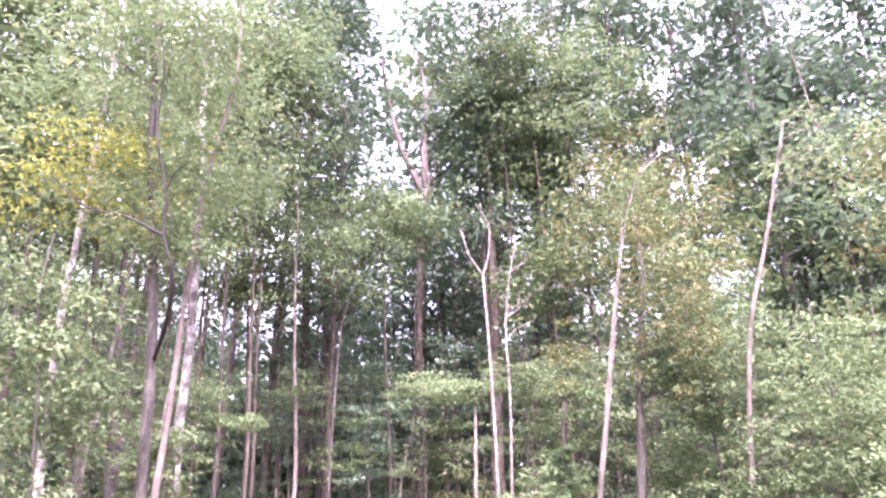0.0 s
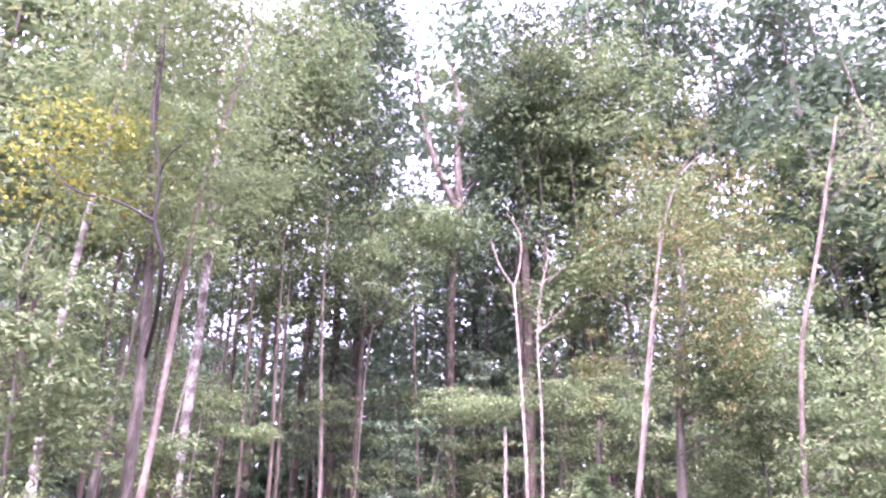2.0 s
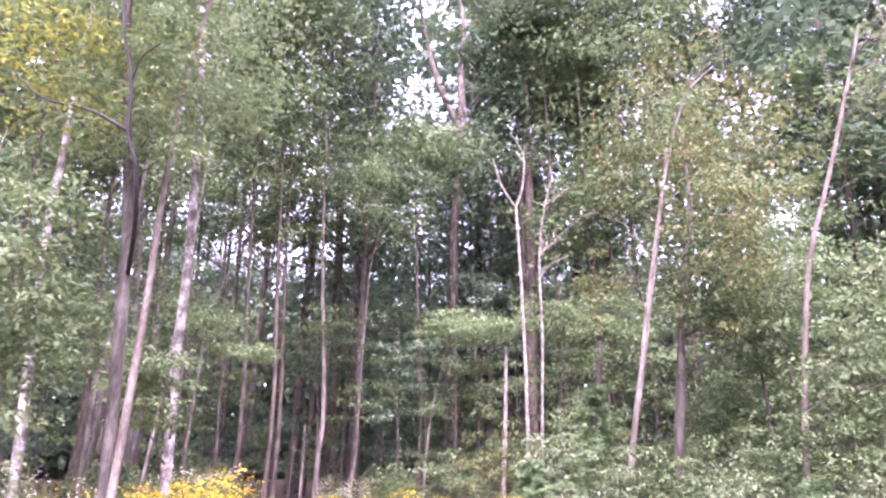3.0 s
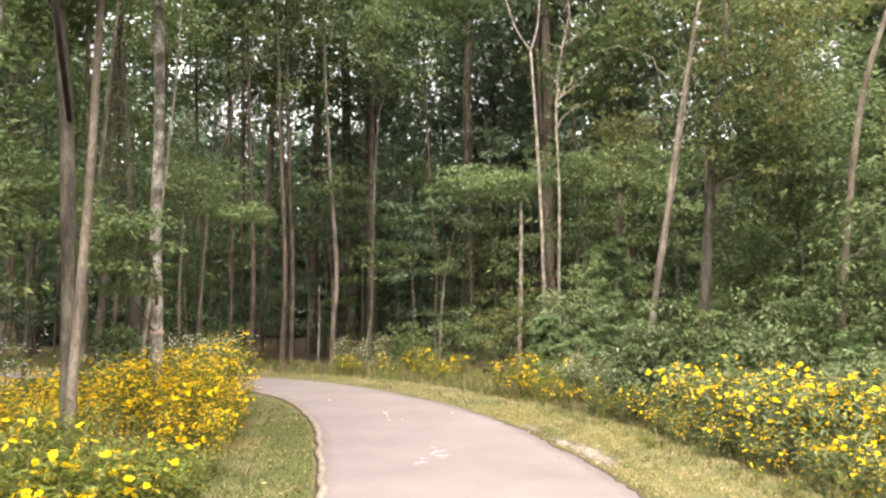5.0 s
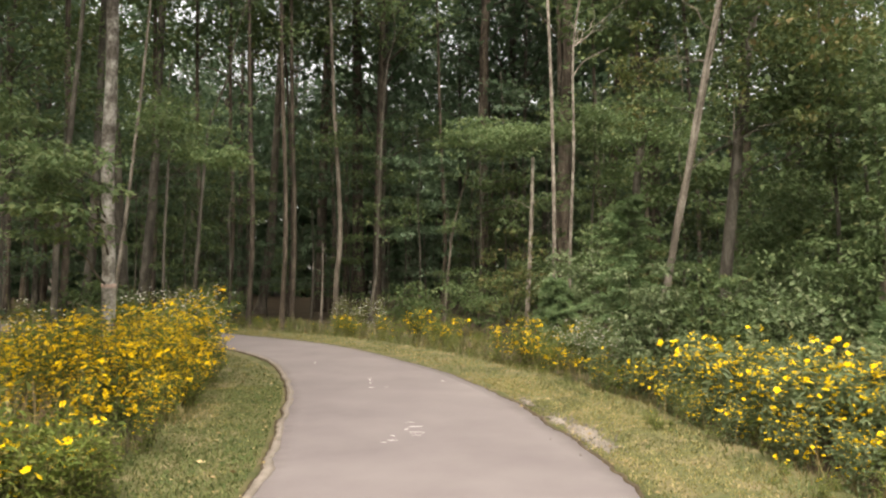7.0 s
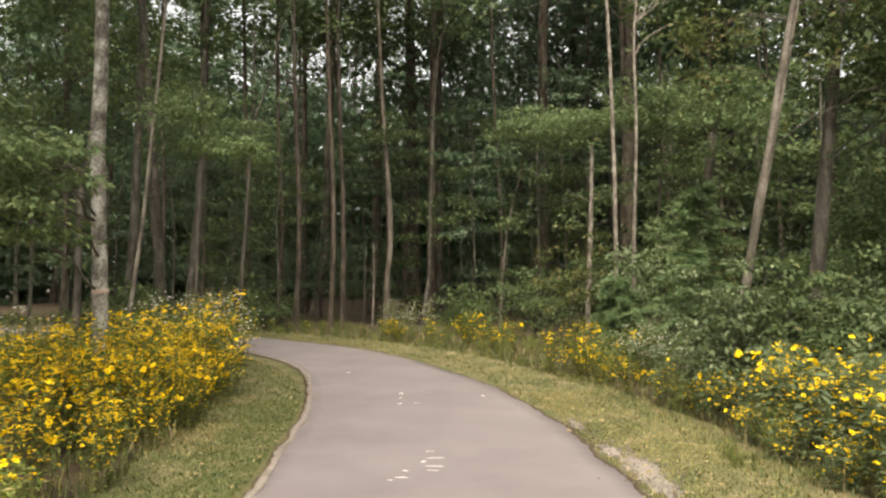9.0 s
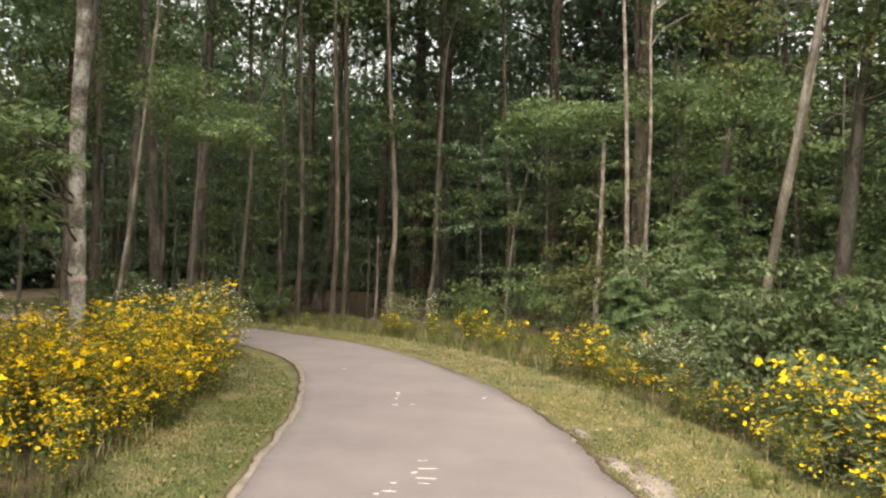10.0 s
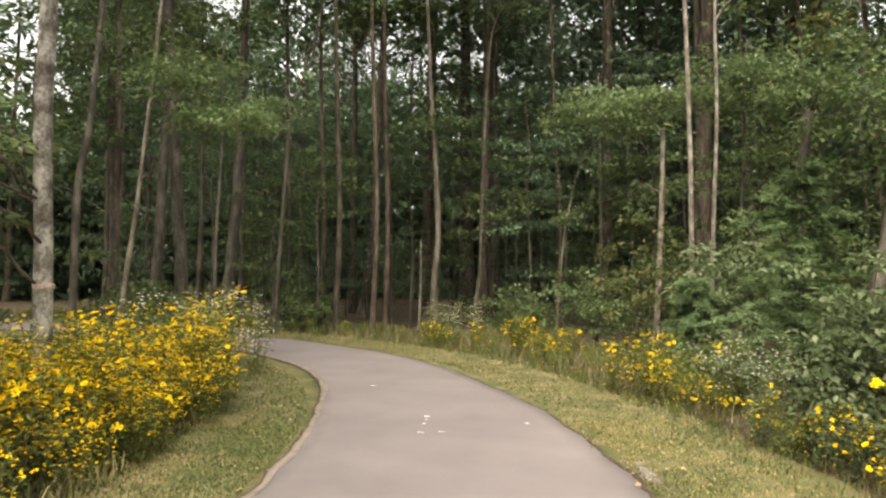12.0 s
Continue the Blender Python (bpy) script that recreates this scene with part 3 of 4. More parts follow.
    built_tree("hardwood_tree", [(0, -8.77, 17.44), (1.36, -8.84, 17.39), (3.77, -8.96, 17.29)], 0.125, BARK_GREY, 17, "straight grey-brown trunk in the shade", [(-9.0, 17.3, 12, 2.8, 2.6, 3.6, 46, 0.8, 40, 0.17, 0.5, LEAF)], 5)
    built_tree("hardwood_tree", [(0, -11.55, 22.45), (1.4, -11.48, 22.5), (4.8, -11.33, 22.6)], 0.155, BARK_GREY, 18, "straight grey-brown trunk in the shade", [(-11.3, 22.6, 12.5, 2.8, 2.8, 3.6, 46, 0.8, 40, 0.17, 0.5, LEAF)], 5)
    built_tree("hardwood_tree", [(0, -9.57, 21.73), (0.69, -9.53, 21.75), (3.81, -9.38, 21.86), (5.89, -9.23, 21.96), (7.27, -8.83, 22.24)], 0.06, BARK_GREY, 9.5, "slim bowed trunk leaning at its top", [(-8.4, 22.6, 10.5, 2.2, 2.0, 2.4, 40, 0.7, 40, 0.15, 0.5, LEAF)], 5)
    built_tree("hardwood_tree", [(0, -10.54, 18.46), (1.22, -10.50, 18.50), (3.31, -10.42, 18.57)], 0.115, BARK_GREY, 17, "straight grey-brown trunk in the shade", [(-10.8, 18.5, 11.5, 2.8, 2.8, 3.4, 46, 0.8, 40, 0.17, 0.5, LEAF)], 5)
    built_tree("pine_tree", [(0, -11.62, 30.95), (1.2, -11.45, 31.02), (3.13, -11.25, 31.12), (7.07, -11.12, 31.18), (12.96, -10.95, 31.26)], 0.20, BARK_TAN, 22, "tall pale-barked pine with a swept base",
               [(-11, 31.2, 18, 3.0, 3.0, 3.6, 60, 0.7, 60, 0.2, 0.6, NEEDLES)], 7, flare=0.6)
    built_tree("hardwood_tree", [(0, -6.33, 24.59), (1.4, -6.30, 24.6), (2.93, -6.20, 24.64), (6.12, -6.37, 24.57), (7.34, -6.46, 24.55), (10.5, -6.58, 24.52)], 0.09, BARK_TAN, 14,
               "slim wavy trunk with smooth tan bark", [(-6.5, 24.3, 11.2, 2.6, 2.4, 2.0, 60, 0.65, 44, 0.14, 0.4, LEAF_LIGHT), (-6.2, 24.4, 5.6, 1.6, 1.2, 1.2, 22, 0.5, 40, 0.12, 0.35, LEAF)], 7)
    t, p, r = built_tree("dead_sapling", [(0, -7.11, 25.54), (1.2, -7.07, 25.55), (2.6, -7.07, 25.55)], 0.045, DEAD_WOOD, 3.0, "thin dead sapling with bare twigs", flare=0.1)
    bare_branches(t, p, 1.0, 2.8, 4, 0.5, 0.012, DEAD_WOOD)
    t, p, r = built_tree("sapling", [(0, -2.70, 23.59), (0.28, -2.68, 23.59), (2.79, -2.47, 23.63), (4.47, -2.07, 23.71)], 0.04, BARK_TAN, 5.4, "bowed young tree with light layered leaf sprays",
               [(-1.9, 23.3, 5.5, 1.5, 0.9, 0.55, 40, 0.42, 50, 0.12, 0.2, LEAF_LIGHT), (-2.4, 23.6, 3.0, 0.7, 0.6, 0.5, 9, 0.3, 34, 0.10, 0.3, LEAF_LIGHT), (-2.6, 23.6, 1.4, 0.5, 0.5, 0.4, 7, 0.3, 34, 0.09, 0.4, LEAF)], 8)
    built_tree("sapling", [(0, 1.5, 21.6), (2.0, 1.4, 21.5), (4.2, 1.5, 21.4)], 0.045, BARK_GREY, 6.2, "young tree spreading bright green layered sprays",
               [(1.3, 21.0, 5.3, 1.6, 1.0, 0.5, 44, 0.42, 50, 0.12, 0.2, LEAF_LIGHT), (1.9, 21.2, 3.6, 0.8, 0.9, 1.4, 26, 0.4, 40, 0.11, 0.4, LEAF), (-0.3, 20.6, 5.0, 1.0, 0.4, 0.3, 24, 0.32, 46, 0.1, 0.25, LEAF_LIGHT)], 9)
    t, p, r = built_tree("broken_snag", [(0, -0.19, 21.0), (0.57, -0.17, 21.0), (2.55, -0.08, 21.0), (4.49, -0.03, 21.0)], 0.058, DEAD_WOOD, 4.55, "pale snag snapped off at its top", taper=0.25, flare=0.2)
    bare_branches(t, p, 2.6, 3.6, 3, 0.7, 0.012, DEAD_WOOD)
    # the forked, bleached one, its two tines rising above the understorey
    t, p, r = built_tree("dead_tree", [(0, 0.51, 19.8), (1.22, 0.50, 19.8), (3.49, 0.49, 19.8), (5.79, 0.44, 19.8), (8.25, 0.34, 19.8)], 0.05, DEAD_WOOD, 8.3, "thin bleached dead trunk forking in two", taper=0.35, flare=0.1)
    for way in ([(8.22, 0.33), (8.83, -0.03), (9.3, -0.17), (9.72, -0.29)], [(8.22, 0.33), (8.7, 0.50), (9.25, 0.58), (9.87, 0.57), (10.52, 0.22)]):
        q = curve_points([(x - 0.51, 0, h) for h, x in way], 9)
        part("tine", mesh_of("tine", *tube(q, np.linspace(0.03, 0.012, 9), 7), DEAD_WOOD), t)
    t, p, r = built_tree("dead_tree", [(0, 0.82, 19.8), (0.42, 0.83, 19.8), (2.44, 0.87, 19.8), (4.49, 0.95, 19.8), (6.57, 0.93, 19.8), (7.69, 1.05, 19.8), (8.7, 1.25, 19.79)], 0.046, DEAD_WOOD, 9.4, "thin bleached dead trunk with bare upper branches", taper=0.7, flare=0.1)
    q = curve_points([(0.1, 0, 6.15), (0.35, -0.05, 6.5), (0.92, -0.1, 6.78)], 8)
    part("branch", mesh_of("branch", *tube(q, np.linspace(0.022, 0.008, 8), 6), DEAD_WOOD), t)
    bare_branches(t, p, 6.4, 9.2, 9, 1.1, 0.014, DEAD_WOOD, 0.8)
    built_tree("pine_tree", [(0, 0.73, 28.5), (0.4, 0.74, 28.5), (8.18, 0.88, 28.5), (10.1, 0.92, 28.5)], 0.30, BARK_PINE, 25, "thick dark pine trunk with plated bark", [(1.0, 28.4, 19.5, 3.2, 3.0, 5.0, 90, 0.8, 60, 0.3, 0.6, NEEDLES)], 8, taper=0.9)
    # the forked pine: two limbs stand out pale against the sky, light put into their bark colour
    t, p, r = built_tree("pine_tree", [(0, -3.1, 36.0), (2.4, -2.96, 36.0), (11, -2.9, 36.0), (15, -2.75, 36.0), (18.5, -2.35, 36.0)], 0.26, BARK_PINE, 18.8, "tall pine forking near its top", [(0.6, 36.8, 15, 2.6, 2.6, 2.0, 34, 0.8, 60, 0.3, 0.6, NEEDLES), (-2.6, 36.2, 27, 2.6, 2.0, 3.0, 18, 0.7, 40, 0.3, 0.6, LEAF)], 4, taper=0.3)
    for way in ([(0.75, 18.4), (-0.6, 21.4), (-1.45, 24.7), (-1.9, 28)], [(0.75, 18.6), (0.6, 22.0), (0.8, 25.2), (0.2, 28.4)]):
        q = curve_points([(x, 0, h) for x, h in way], 10)
        part("limb", mesh_of("limb", *tube(q, np.linspace(0.25, 0.08, 10), 8), BARK_TAN), t)
    built_tree("pine_tree", [(0, 2.65, 34.04), (8.48, 2.93, 34.01), (10.07, 3.02, 34.0), (14.1, 3.3, 33.97)], 0.24, BARK_PINE, 24, "tall dark pine standing back in the wood", [(3.2, 34, 19.5, 3.2, 3.0, 4.6, 80, 0.8, 60, 0.3, 0.6, NEEDLES)], 7, taper=0.9)
    t, p, r = built_tree("hardwood_tree", [(0, 1.82, 13.4), (2.0, 2.16, 13.35), (3.0, 2.34, 13.3), (4.0, 2.50, 13.27), (5.0, 2.69, 13.24), (6.6, 3.02, 13.17), (7.9, 3.45, 13.12), (8.4, 3.95, 13.02)], 0.058, BARK_WEATHERED, 8.7, "leaning pale-barked tree with an arching top",
               [(3.9, 12.7, 5.3, 1.2, 1.0, 1.9, 54, 0.36, 46, 0.095, 0.35, LEAF_RUST), (1.65, 13.6, 4.3, 0.5, 0.6, 0.75, 14, 0.27, 36, 0.09, 0.3, LEAF_RUST), (3.2, 13.6, 7.6, 1.3, 1.0, 1.2, 22, 0.34, 36, 0.09, 0.35, LEAF_LIGHT)], 6, taper=0.8)
    q = curve_points([(0.17, -0.04, 1.1), (0.46, -0.07, 2.5), (0.70, -0.12, 3.8), (1.0, -0.16, 5.5), (1.25, -0.22, 7.1)], 12)
    part("second_stem", mesh_of("second_stem", *tube(q, np.linspace(0.036, 0.013, 12), 8), BARK_WEATHERED), t)
    bare_branches(t, p, 4.2, 7.6, 5, 0.9, 0.01, BARK_WEATHERED, 0.9)
    built_tree("hardwood_tree", [(0, 2.95, 14.5), (1.5, 3.09, 14.48), (3.0, 3.24, 14.44), (5.0, 3.45, 14.4)], 0.11, BARK_GREY, 7.6, "sturdy grey-brown trunk rising from brambles",
               [(4.6, 14.2, 3.9, 1.3, 0.9, 1.4, 56, 0.4, 46, 0.11, 0.45, LEAF), (3.4, 13.9, 4.9, 0.9, 0.4, 1.5, 36, 0.36, 46, 0.1, 0.4, LEAF), (3.9, 14.6, 8.0, 2.0, 1.6, 2.0, 60, 0.55, 44, 0.12, 0.5, LEAF_RUST)], 7)
    t, p, r = built_tree("hardwood_tree", [(0, 4.47, 12.93), (0.93, 4.56, 12.90), (2.86, 4.75, 12.82), (4.64, 5.03, 12.71), (5.98, 5.45, 12.58), (7.39, 5.85, 12.42), (8.65, 6.2, 12.3)], 0.055, BARK_TAN, 9.0, "slim smooth pinkish-tan trunk leaning outwards",
               [(6.3, 12.4, 2.9, 1.4, 1.6, 1.7, 56, 0.42, 46, 0.11, 0.4, LEAF), (7.2, 12.4, 7.4, 1.6, 1.6, 2.0, 22, 0.5, 30, 0.11, 0.4, LEAF_LIGHT)], 7, taper=0.6, flare=0.3)
    bare_branches(t, p, 6.2, 8.8, 5, 1.5, 0.013, BARK_TAN, 0.5)
    built_tree("dead_snag", [(0, 2.08, 20.01), (2.43, 2.29, 19.99), (3.62, 2.39, 19.98), (4.42, 2.47, 19.97)], 0.12, BARK_GREY, 4.7, "dark broken trunk wrapped in foliage", [(2.7, 19.4, 4.6, 1.1, 1.0, 1.1, 26, 0.4, 44, 0.12, 0.5, LEAF)], 4, taper=0.3)
    built_tree("hardwood_tree", [(0, -5.45, 25.47), (0.72, -5.35, 25.50), (1.85, -5.20, 25.55), (3.82, -5.17, 25.55), (8.1, -4.96, 25.6)], 0.07, BARK_GREY, 11, "slim crooked trunk deep in the shade", [(-4.4, 25.2, 10.8, 2.4, 2.2, 1.8, 46, 0.65, 44, 0.14, 0.4, LEAF_LIGHT), (-4.6, 25.3, 3.4, 1.2, 1.0, 0.9, 16, 0.45, 40, 0.11, 0.35, LEAF)], 6)

    # the canopy over the bend
    for x, y, h, z, hx, hz, k, leaf in ((-3.4, 27.5, 17, 13.2, 3.0, 1.7, 70, LEAF_LIGHT), (-8.8, 27.0, 17, 11.5, 3.4, 3.0, 78, LEAF), (3.2, 25.5, 16, 11.0, 3.0, 3.2, 78, LEAF), (7.6, 22.5, 16, 10.5, 3.2, 3.4, 70, LEAF), (-13.0, 23.0, 17, 11.0, 3.4, 3.6, 78, LEAF),
                                        (-9.9, 24.6, 21, 15.5, 3.0, 4.4, 70, LEAF_LIGHT), (11.8, 20.8, 17, 11.0, 3.0, 3.6, 56, LEAF_LIGHT), (10.8, 15.4, 12, 7.6, 2.2, 2.6, 40, LEAF_RUST), (-11.0, 24.5, 23, 17.5, 3.2, 4.4, 70, LEAF), (-9.5, 11.0, 14, 9.0, 2.6, 3.2, 70, LEAF), (-12.5, 15.5, 16, 10.5, 3.0, 3.6, 70, LEAF), (-8.3, 22.6, 21, 15.5, 2.2, 4.2, 84, LEAF_LIGHT), (-12.0, 23.6, 24, 16.5, 2.8, 4.8, 90, LEAF), (-9.4, 16.2, 17, 11.0, 2.2, 3.0, 70, LEAF_LIGHT), (-7.6, 24.2, 26, 20.5, 2.1, 3.6, 84, LEAF_LIGHT), (-17.5, 24.0, 18, 11.0, 3.2, 4.5, 84, LEAF), (-19.5, 19.5, 18, 11.0, 3.0, 4.5, 70, LEAF), (1.9, 27.0, 26, 19.0, 2.6, 5.5, 110, LEAF), (-8.6, 31.0, 22, 16.0, 2.6, 4.0, 60, LEAF), (4.9, 26.6, 26, 18.0, 2.8, 5.0, 84, LEAF_LIGHT), (8.0, 27.5, 23, 16.0, 2.8, 4.4, 66, LEAF), (-3.0, 42.5, 34, 26.0, 3.4, 6.5, 84, LEAF), (0.4, 41.0, 34, 26.0, 3.4, 7.0, 90, LEAF_LIGHT), (3.6, 31.0, 29, 22.0, 3.0, 5.0, 76, LEAF), (7.2, 31.5, 27, 20.5, 3.0, 5.0, 48, LEAF),
                                        (-9.0, 13.0, 19, 14.0, 2.8, 4.4, 84, LEAF), (-10.6, 12.4, 18, 13.5, 2.8, 4.4, 84, LEAF), (-7.6, 23.4, 23, 18.0, 2.6, 4.2, 70, LEAF)):
        built_tree("hardwood_tree", [(0, x, y), (3, x + 0.1, y), (7, x - 0.1, y + 0.1)], 0.075, BARK_PINE, h, "leafy hardwood overhanging the bend of the path",
                   [(x, y, z, hx, hx, hz, k, 0.9, 48, 0.24, 0.4, leaf)], 6, group="canopy trees at the bend")


edge_trees()


def edge_saplings():
    """Understorey saplings of the wood's edge, with flat sprays: x, y, height, spread, lowest leaves, tufts, leaf."""
    for x, y, h, w, lo, k, leaf in ((4.7, 14.7, 6.8, 1.7, 3.3, 64, LEAF_LIGHT), (5.9, 16.6, 7.5, 1.8, 2.4, 56, LEAF), (1.9, 23.4, 7.0, 1.7, 2.0, 40, LEAF), (3.8, 22.6, 8.0, 1.8, 1.6, 56, LEAF), (-3.9, 25.8, 6.5, 1.9, 2.4, 30, LEAF_DEEP), (-5.0, 28.6, 8.0, 2.2, 3.0, 36, LEAF),
                                    (-7.9, 26.8, 7.0, 1.5, 2.6, 28, LEAF_DEEP), (-13.4, 28.0, 8.5, 2.2, 2.6, 34, LEAF_DEEP), (-7.4, 29.4, 9.0, 2.2, 3.4, 34, LEAF_DEEP), (-1.2, 26.8, 8.5, 2.0, 3.4, 34, LEAF_DEEP), (-13.0, 23.6, 6.5, 1.9, 2.0, 28, LEAF_DEEP), (-13.6, 25.2, 8.0, 2.2, 2.6, 30, LEAF),
                                    (-9.6, 14.8, 5.5, 1.6, 2.0, 24, LEAF), (-8.3, 11.6, 5.0, 1.4, 1.7, 40, LEAF), (7.2, 19.2, 7.5, 1.9, 1.6, 56, LEAF), (8.6, 15.6, 6.0, 1.7, 1.4, 50, LEAF_LIGHT), (0.2, 30.0, 9.0, 2.2, 4.0, 34, LEAF), (-2.7, 30.4, 7.0, 2.0, 2.6, 28, LEAF_DEEP), (-10.9, 23.6, 4.0, 1.3, 0.8, 36, LEAF), (6.9, 13.9, 5.5, 1.6, 1.6, 46, LEAF_LIGHT), (-6.9, 26.4, 6.0, 1.8, 3.0, 22, LEAF), (-12.2, 29.0, 7.5, 2.2, 3.0, 28, LEAF), (-9.2, 23.2, 5.6, 1.6, 2.6, 22, LEAF)):
        built_tree("sapling", [(0, x, y), (h * 0.3, x + 0.06, y), (h * 0.6, x - 0.05, y + 0.05)], 0.04, BARK_GREY, h, "understorey sapling with flat layered green sprays",
                   [(x, y, (lo + h) / 2, w, w, (h - lo) / 2, int(k * 0.8), 0.68, 62, 0.13, 0.15, leaf)], 6, group="saplings at the wood's edge", sides=8)


edge_saplings()

# ---- understorey shrubs ----


def shrub(name, x, y, boxes, label, leaf, stems=7, bark=BARK_GREY, category="shrub", group=""):
    """A bush of thin stems and leafy tufts. boxes: (dx, dy, z, hx, hy, hz, tufts, tuft radius, leaves, leaf length, flatness)."""
    rng = RNG
    ob = thing(name, (x, y, -0.03), label, category, group)
    cs = np.concatenate([volume(rng, b[:6], b[6]) for b in boxes])
    cs[:, 2] = np.maximum(cs[:, 2], 0.12)
    bits, k = [], 0
    for b in boxes:
        c = cs[k:k + b[6]]
        k += b[6]
        bits.append(cloud_leaves(rng, c, b[7] * rng.uniform(0.7, 1.3, len(c)), b[8], b[10], b[9], out_face=1.1))
    part("foliage", mesh_of("foliage", *joined(bits), leaf), ob)
    for e in cs[rng.choice(len(cs), min(stems, len(cs)), replace=False)]:
        a = np.array([*(rng.normal(size=2) * 0.08), -0.05])
        p = curve_points([a, a * 0.5 + e * 0.5 + [*(-e[:2] * 0.15), 0.1], e], 7)
        part("stem", mesh_of("stem", *tube(p, np.linspace(0.014, 0.004, 7), 5), bark), ob)
    return ob


def cedar(x, y, height, spread, label):
    """A feathery young conifer: rising boughs with flat drooping sprays."""
    rng = RNG
    ob = thing("cedar_sapling", (x, y, -0.03), label, "conifer")
    p = curve_points([(0, 0, -0.05), (0.02, 0.01, height * 0.5), (0, 0, height)], 10)
    part("trunk", mesh_of("trunk", *tube(p, np.linspace(0.03, 0.006, 10), 6), BARK_GREY), ob)
    n = 150
    for q in range(64):
        f = 0.06 + 0.92 * (q / 64) ** 0.9
        a = q * 2.4 + rng.normal() * 0.4
        reach = spread * (1 - 0.85 * f) * rng.uniform(0.55, 1.15)
        d = np.array([np.cos(a), np.sin(a), 0])
        z = height * f
        b = curve_points([(0, 0, z), d * reach * 0.5 + [*(rng.normal(size=2) * 0.04), z + 0.22 * reach], d * reach + [0, 0, z + 0.12 * reach]], 9)
        t = rng.random(n) ** 0.8
        i = t * 7.99
        p = b[i.astype(int)] + (b[i.astype(int) + 1] - b[i.astype(int)]) * (i % 1)[:, None]
        side = np.cross(d, [0, 0, 1.0]) * rng.choice([-1, 1], n)[:, None]
        ax = side * 0.9 + d * 0.9 + [0, 0, -0.1] + rng.normal(size=(n, 3)) * 0.45
        lv = leaves(p + rng.normal(size=(n, 3)) * 0.015, ax, d * 0.5 + np.array([0, 0, 0.8]) + rng.normal(size=(n, 3)) * 0.6, 0.17 * (1.1 - 0.65 * t) * rng.uniform(0.6, 1.4, n), 0.13, 0.05)
        part("bough", mesh_of("bough", *joined([tube(b, np.linspace(0.007, 0.002, 9), 4), lv]), CEDAR), ob)


def shrubs():
    shrub("understorey_bush", 4.05, 15.4, [(0, 0, 2.2, 0.85, 0.9, 1.0, 44, 0.34, 50, 0.10, 0.5), (0, 0, 0.9, 0.9, 0.8, 0.6, 16, 0.3, 40, 0.10, 0.5)], "rounded drooping green bush below the trees", LEAF_LIGHT, 9)
    shrub("understorey_bush", -0.55, 19.6, [(0, 0, 1.5, 0.8, 0.7, 1.0, 34, 0.28, 40, 0.09, 0.45)], "loose bush with olive and rust leaves", LEAF_RUST, 9)
    shrub("understorey_bush", 1.95, 17.6, [(0, 0, 1.6, 0.7, 0.7, 1.0, 26, 0.28, 36, 0.09, 0.45)], "thin twiggy bush with olive leaves", LEAF_RUST, 9)
    shrub("understorey_bush", 5.6, 15.6, [(0, 0, 1.9, 1.3, 1.0, 1.6, 50, 0.36, 46, 0.11, 0.45)], "dense dark green bush in the wood's edge", LEAF, 9)
    shrub("understorey_bush", 7.8, 13.2, [(0, 0, 1.9, 1.5, 1.2, 1.7, 50, 0.36, 46, 0.11, 0.45)], "dense green bush in the wood's edge", LEAF, 9)
    shrub("understorey_bush", 6.6, 10.6, [(0, 0, 1.5, 1.2, 1.0, 1.4, 44, 0.34, 46, 0.11, 0.45)], "leafy green bush beside the path", LEAF_LIGHT, 9)
    shrub("understorey_bush", 0.6, 23.2, [(0, 0, 1.3, 1.4, 0.8, 1.1, 40, 0.36, 40, 0.11, 0.45)], "dark bush in the shade of pines", LEAF, 8)
    for x, y, hx, hy, z, n in ((2.2, 13.2, 0.9, 0.9, 0.55, 40), (3.4, 12.0, 0.9, 0.9, 0.6, 44), (4.6, 11.0, 0.9, 0.9, 0.6, 44), (3.9, 13.8, 1.0, 0.9, 0.7, 44), (5.4, 12.6, 1.0, 1.0, 0.7, 40), (1.0, 15.2, 0.6, 0.6, 0.35, 22), (5.6, 9.6, 0.9, 0.9, 0.55, 36), (3.2, 15.0, 0.9, 0.8, 0.65, 30)):
        shrub("bramble", x, y, [(0, 0, z, hx, hy, z * (0.8 + 0.3 * (n % 3)), n, 0.26, 52, 0.075, 0.5)], "tangled green bramble patch with broad leaves", BRAMBLE, 8, STEM, "bramble", "brambles along the path")
    for x, y, z, w, leaf in ((0.9, 18.9, 1.1, 0.9, BRAMBLE), (2.5, 17.2, 0.8, 0.8, LEAF), (-1.5, 21.6, 0.9, 1.0, LEAF_LIGHT), (5.1, 17.2, 1.6, 1.1, LEAF_LIGHT), (6.6, 17.8, 1.6, 1.3, LEAF), (-3.4, 22.9, 0.7, 0.9, LEAF), (7.4, 15.4, 1.7, 1.3, LEAF_LIGHT), (-0.2, 24.4, 1.1, 1.1, LEAF), (2.7, 19.2, 1.4, 0.8, LEAF), (5.6, 14.2, 1.4, 1.1, BRAMBLE),
                             (-7.0, 14.9, 0.6, 0.8, BRAMBLE), (-8.4, 15.8, 0.8, 0.9, LEAF), (-9.8, 23.4, 0.7, 1.0, LEAF), (1.6, 20.4, 1.7, 1.0, LEAF_LIGHT), (4.9, 19.4, 2.0, 1.3, LEAF)):
        shrub("understorey_bush", x, y, [(0, 0, z, w, w * 0.8, z * 0.95, 46, 0.34, 46, 0.105, 0.4)], "low green bush at the wood's edge", leaf, 7, group="bushes at the wood's edge")
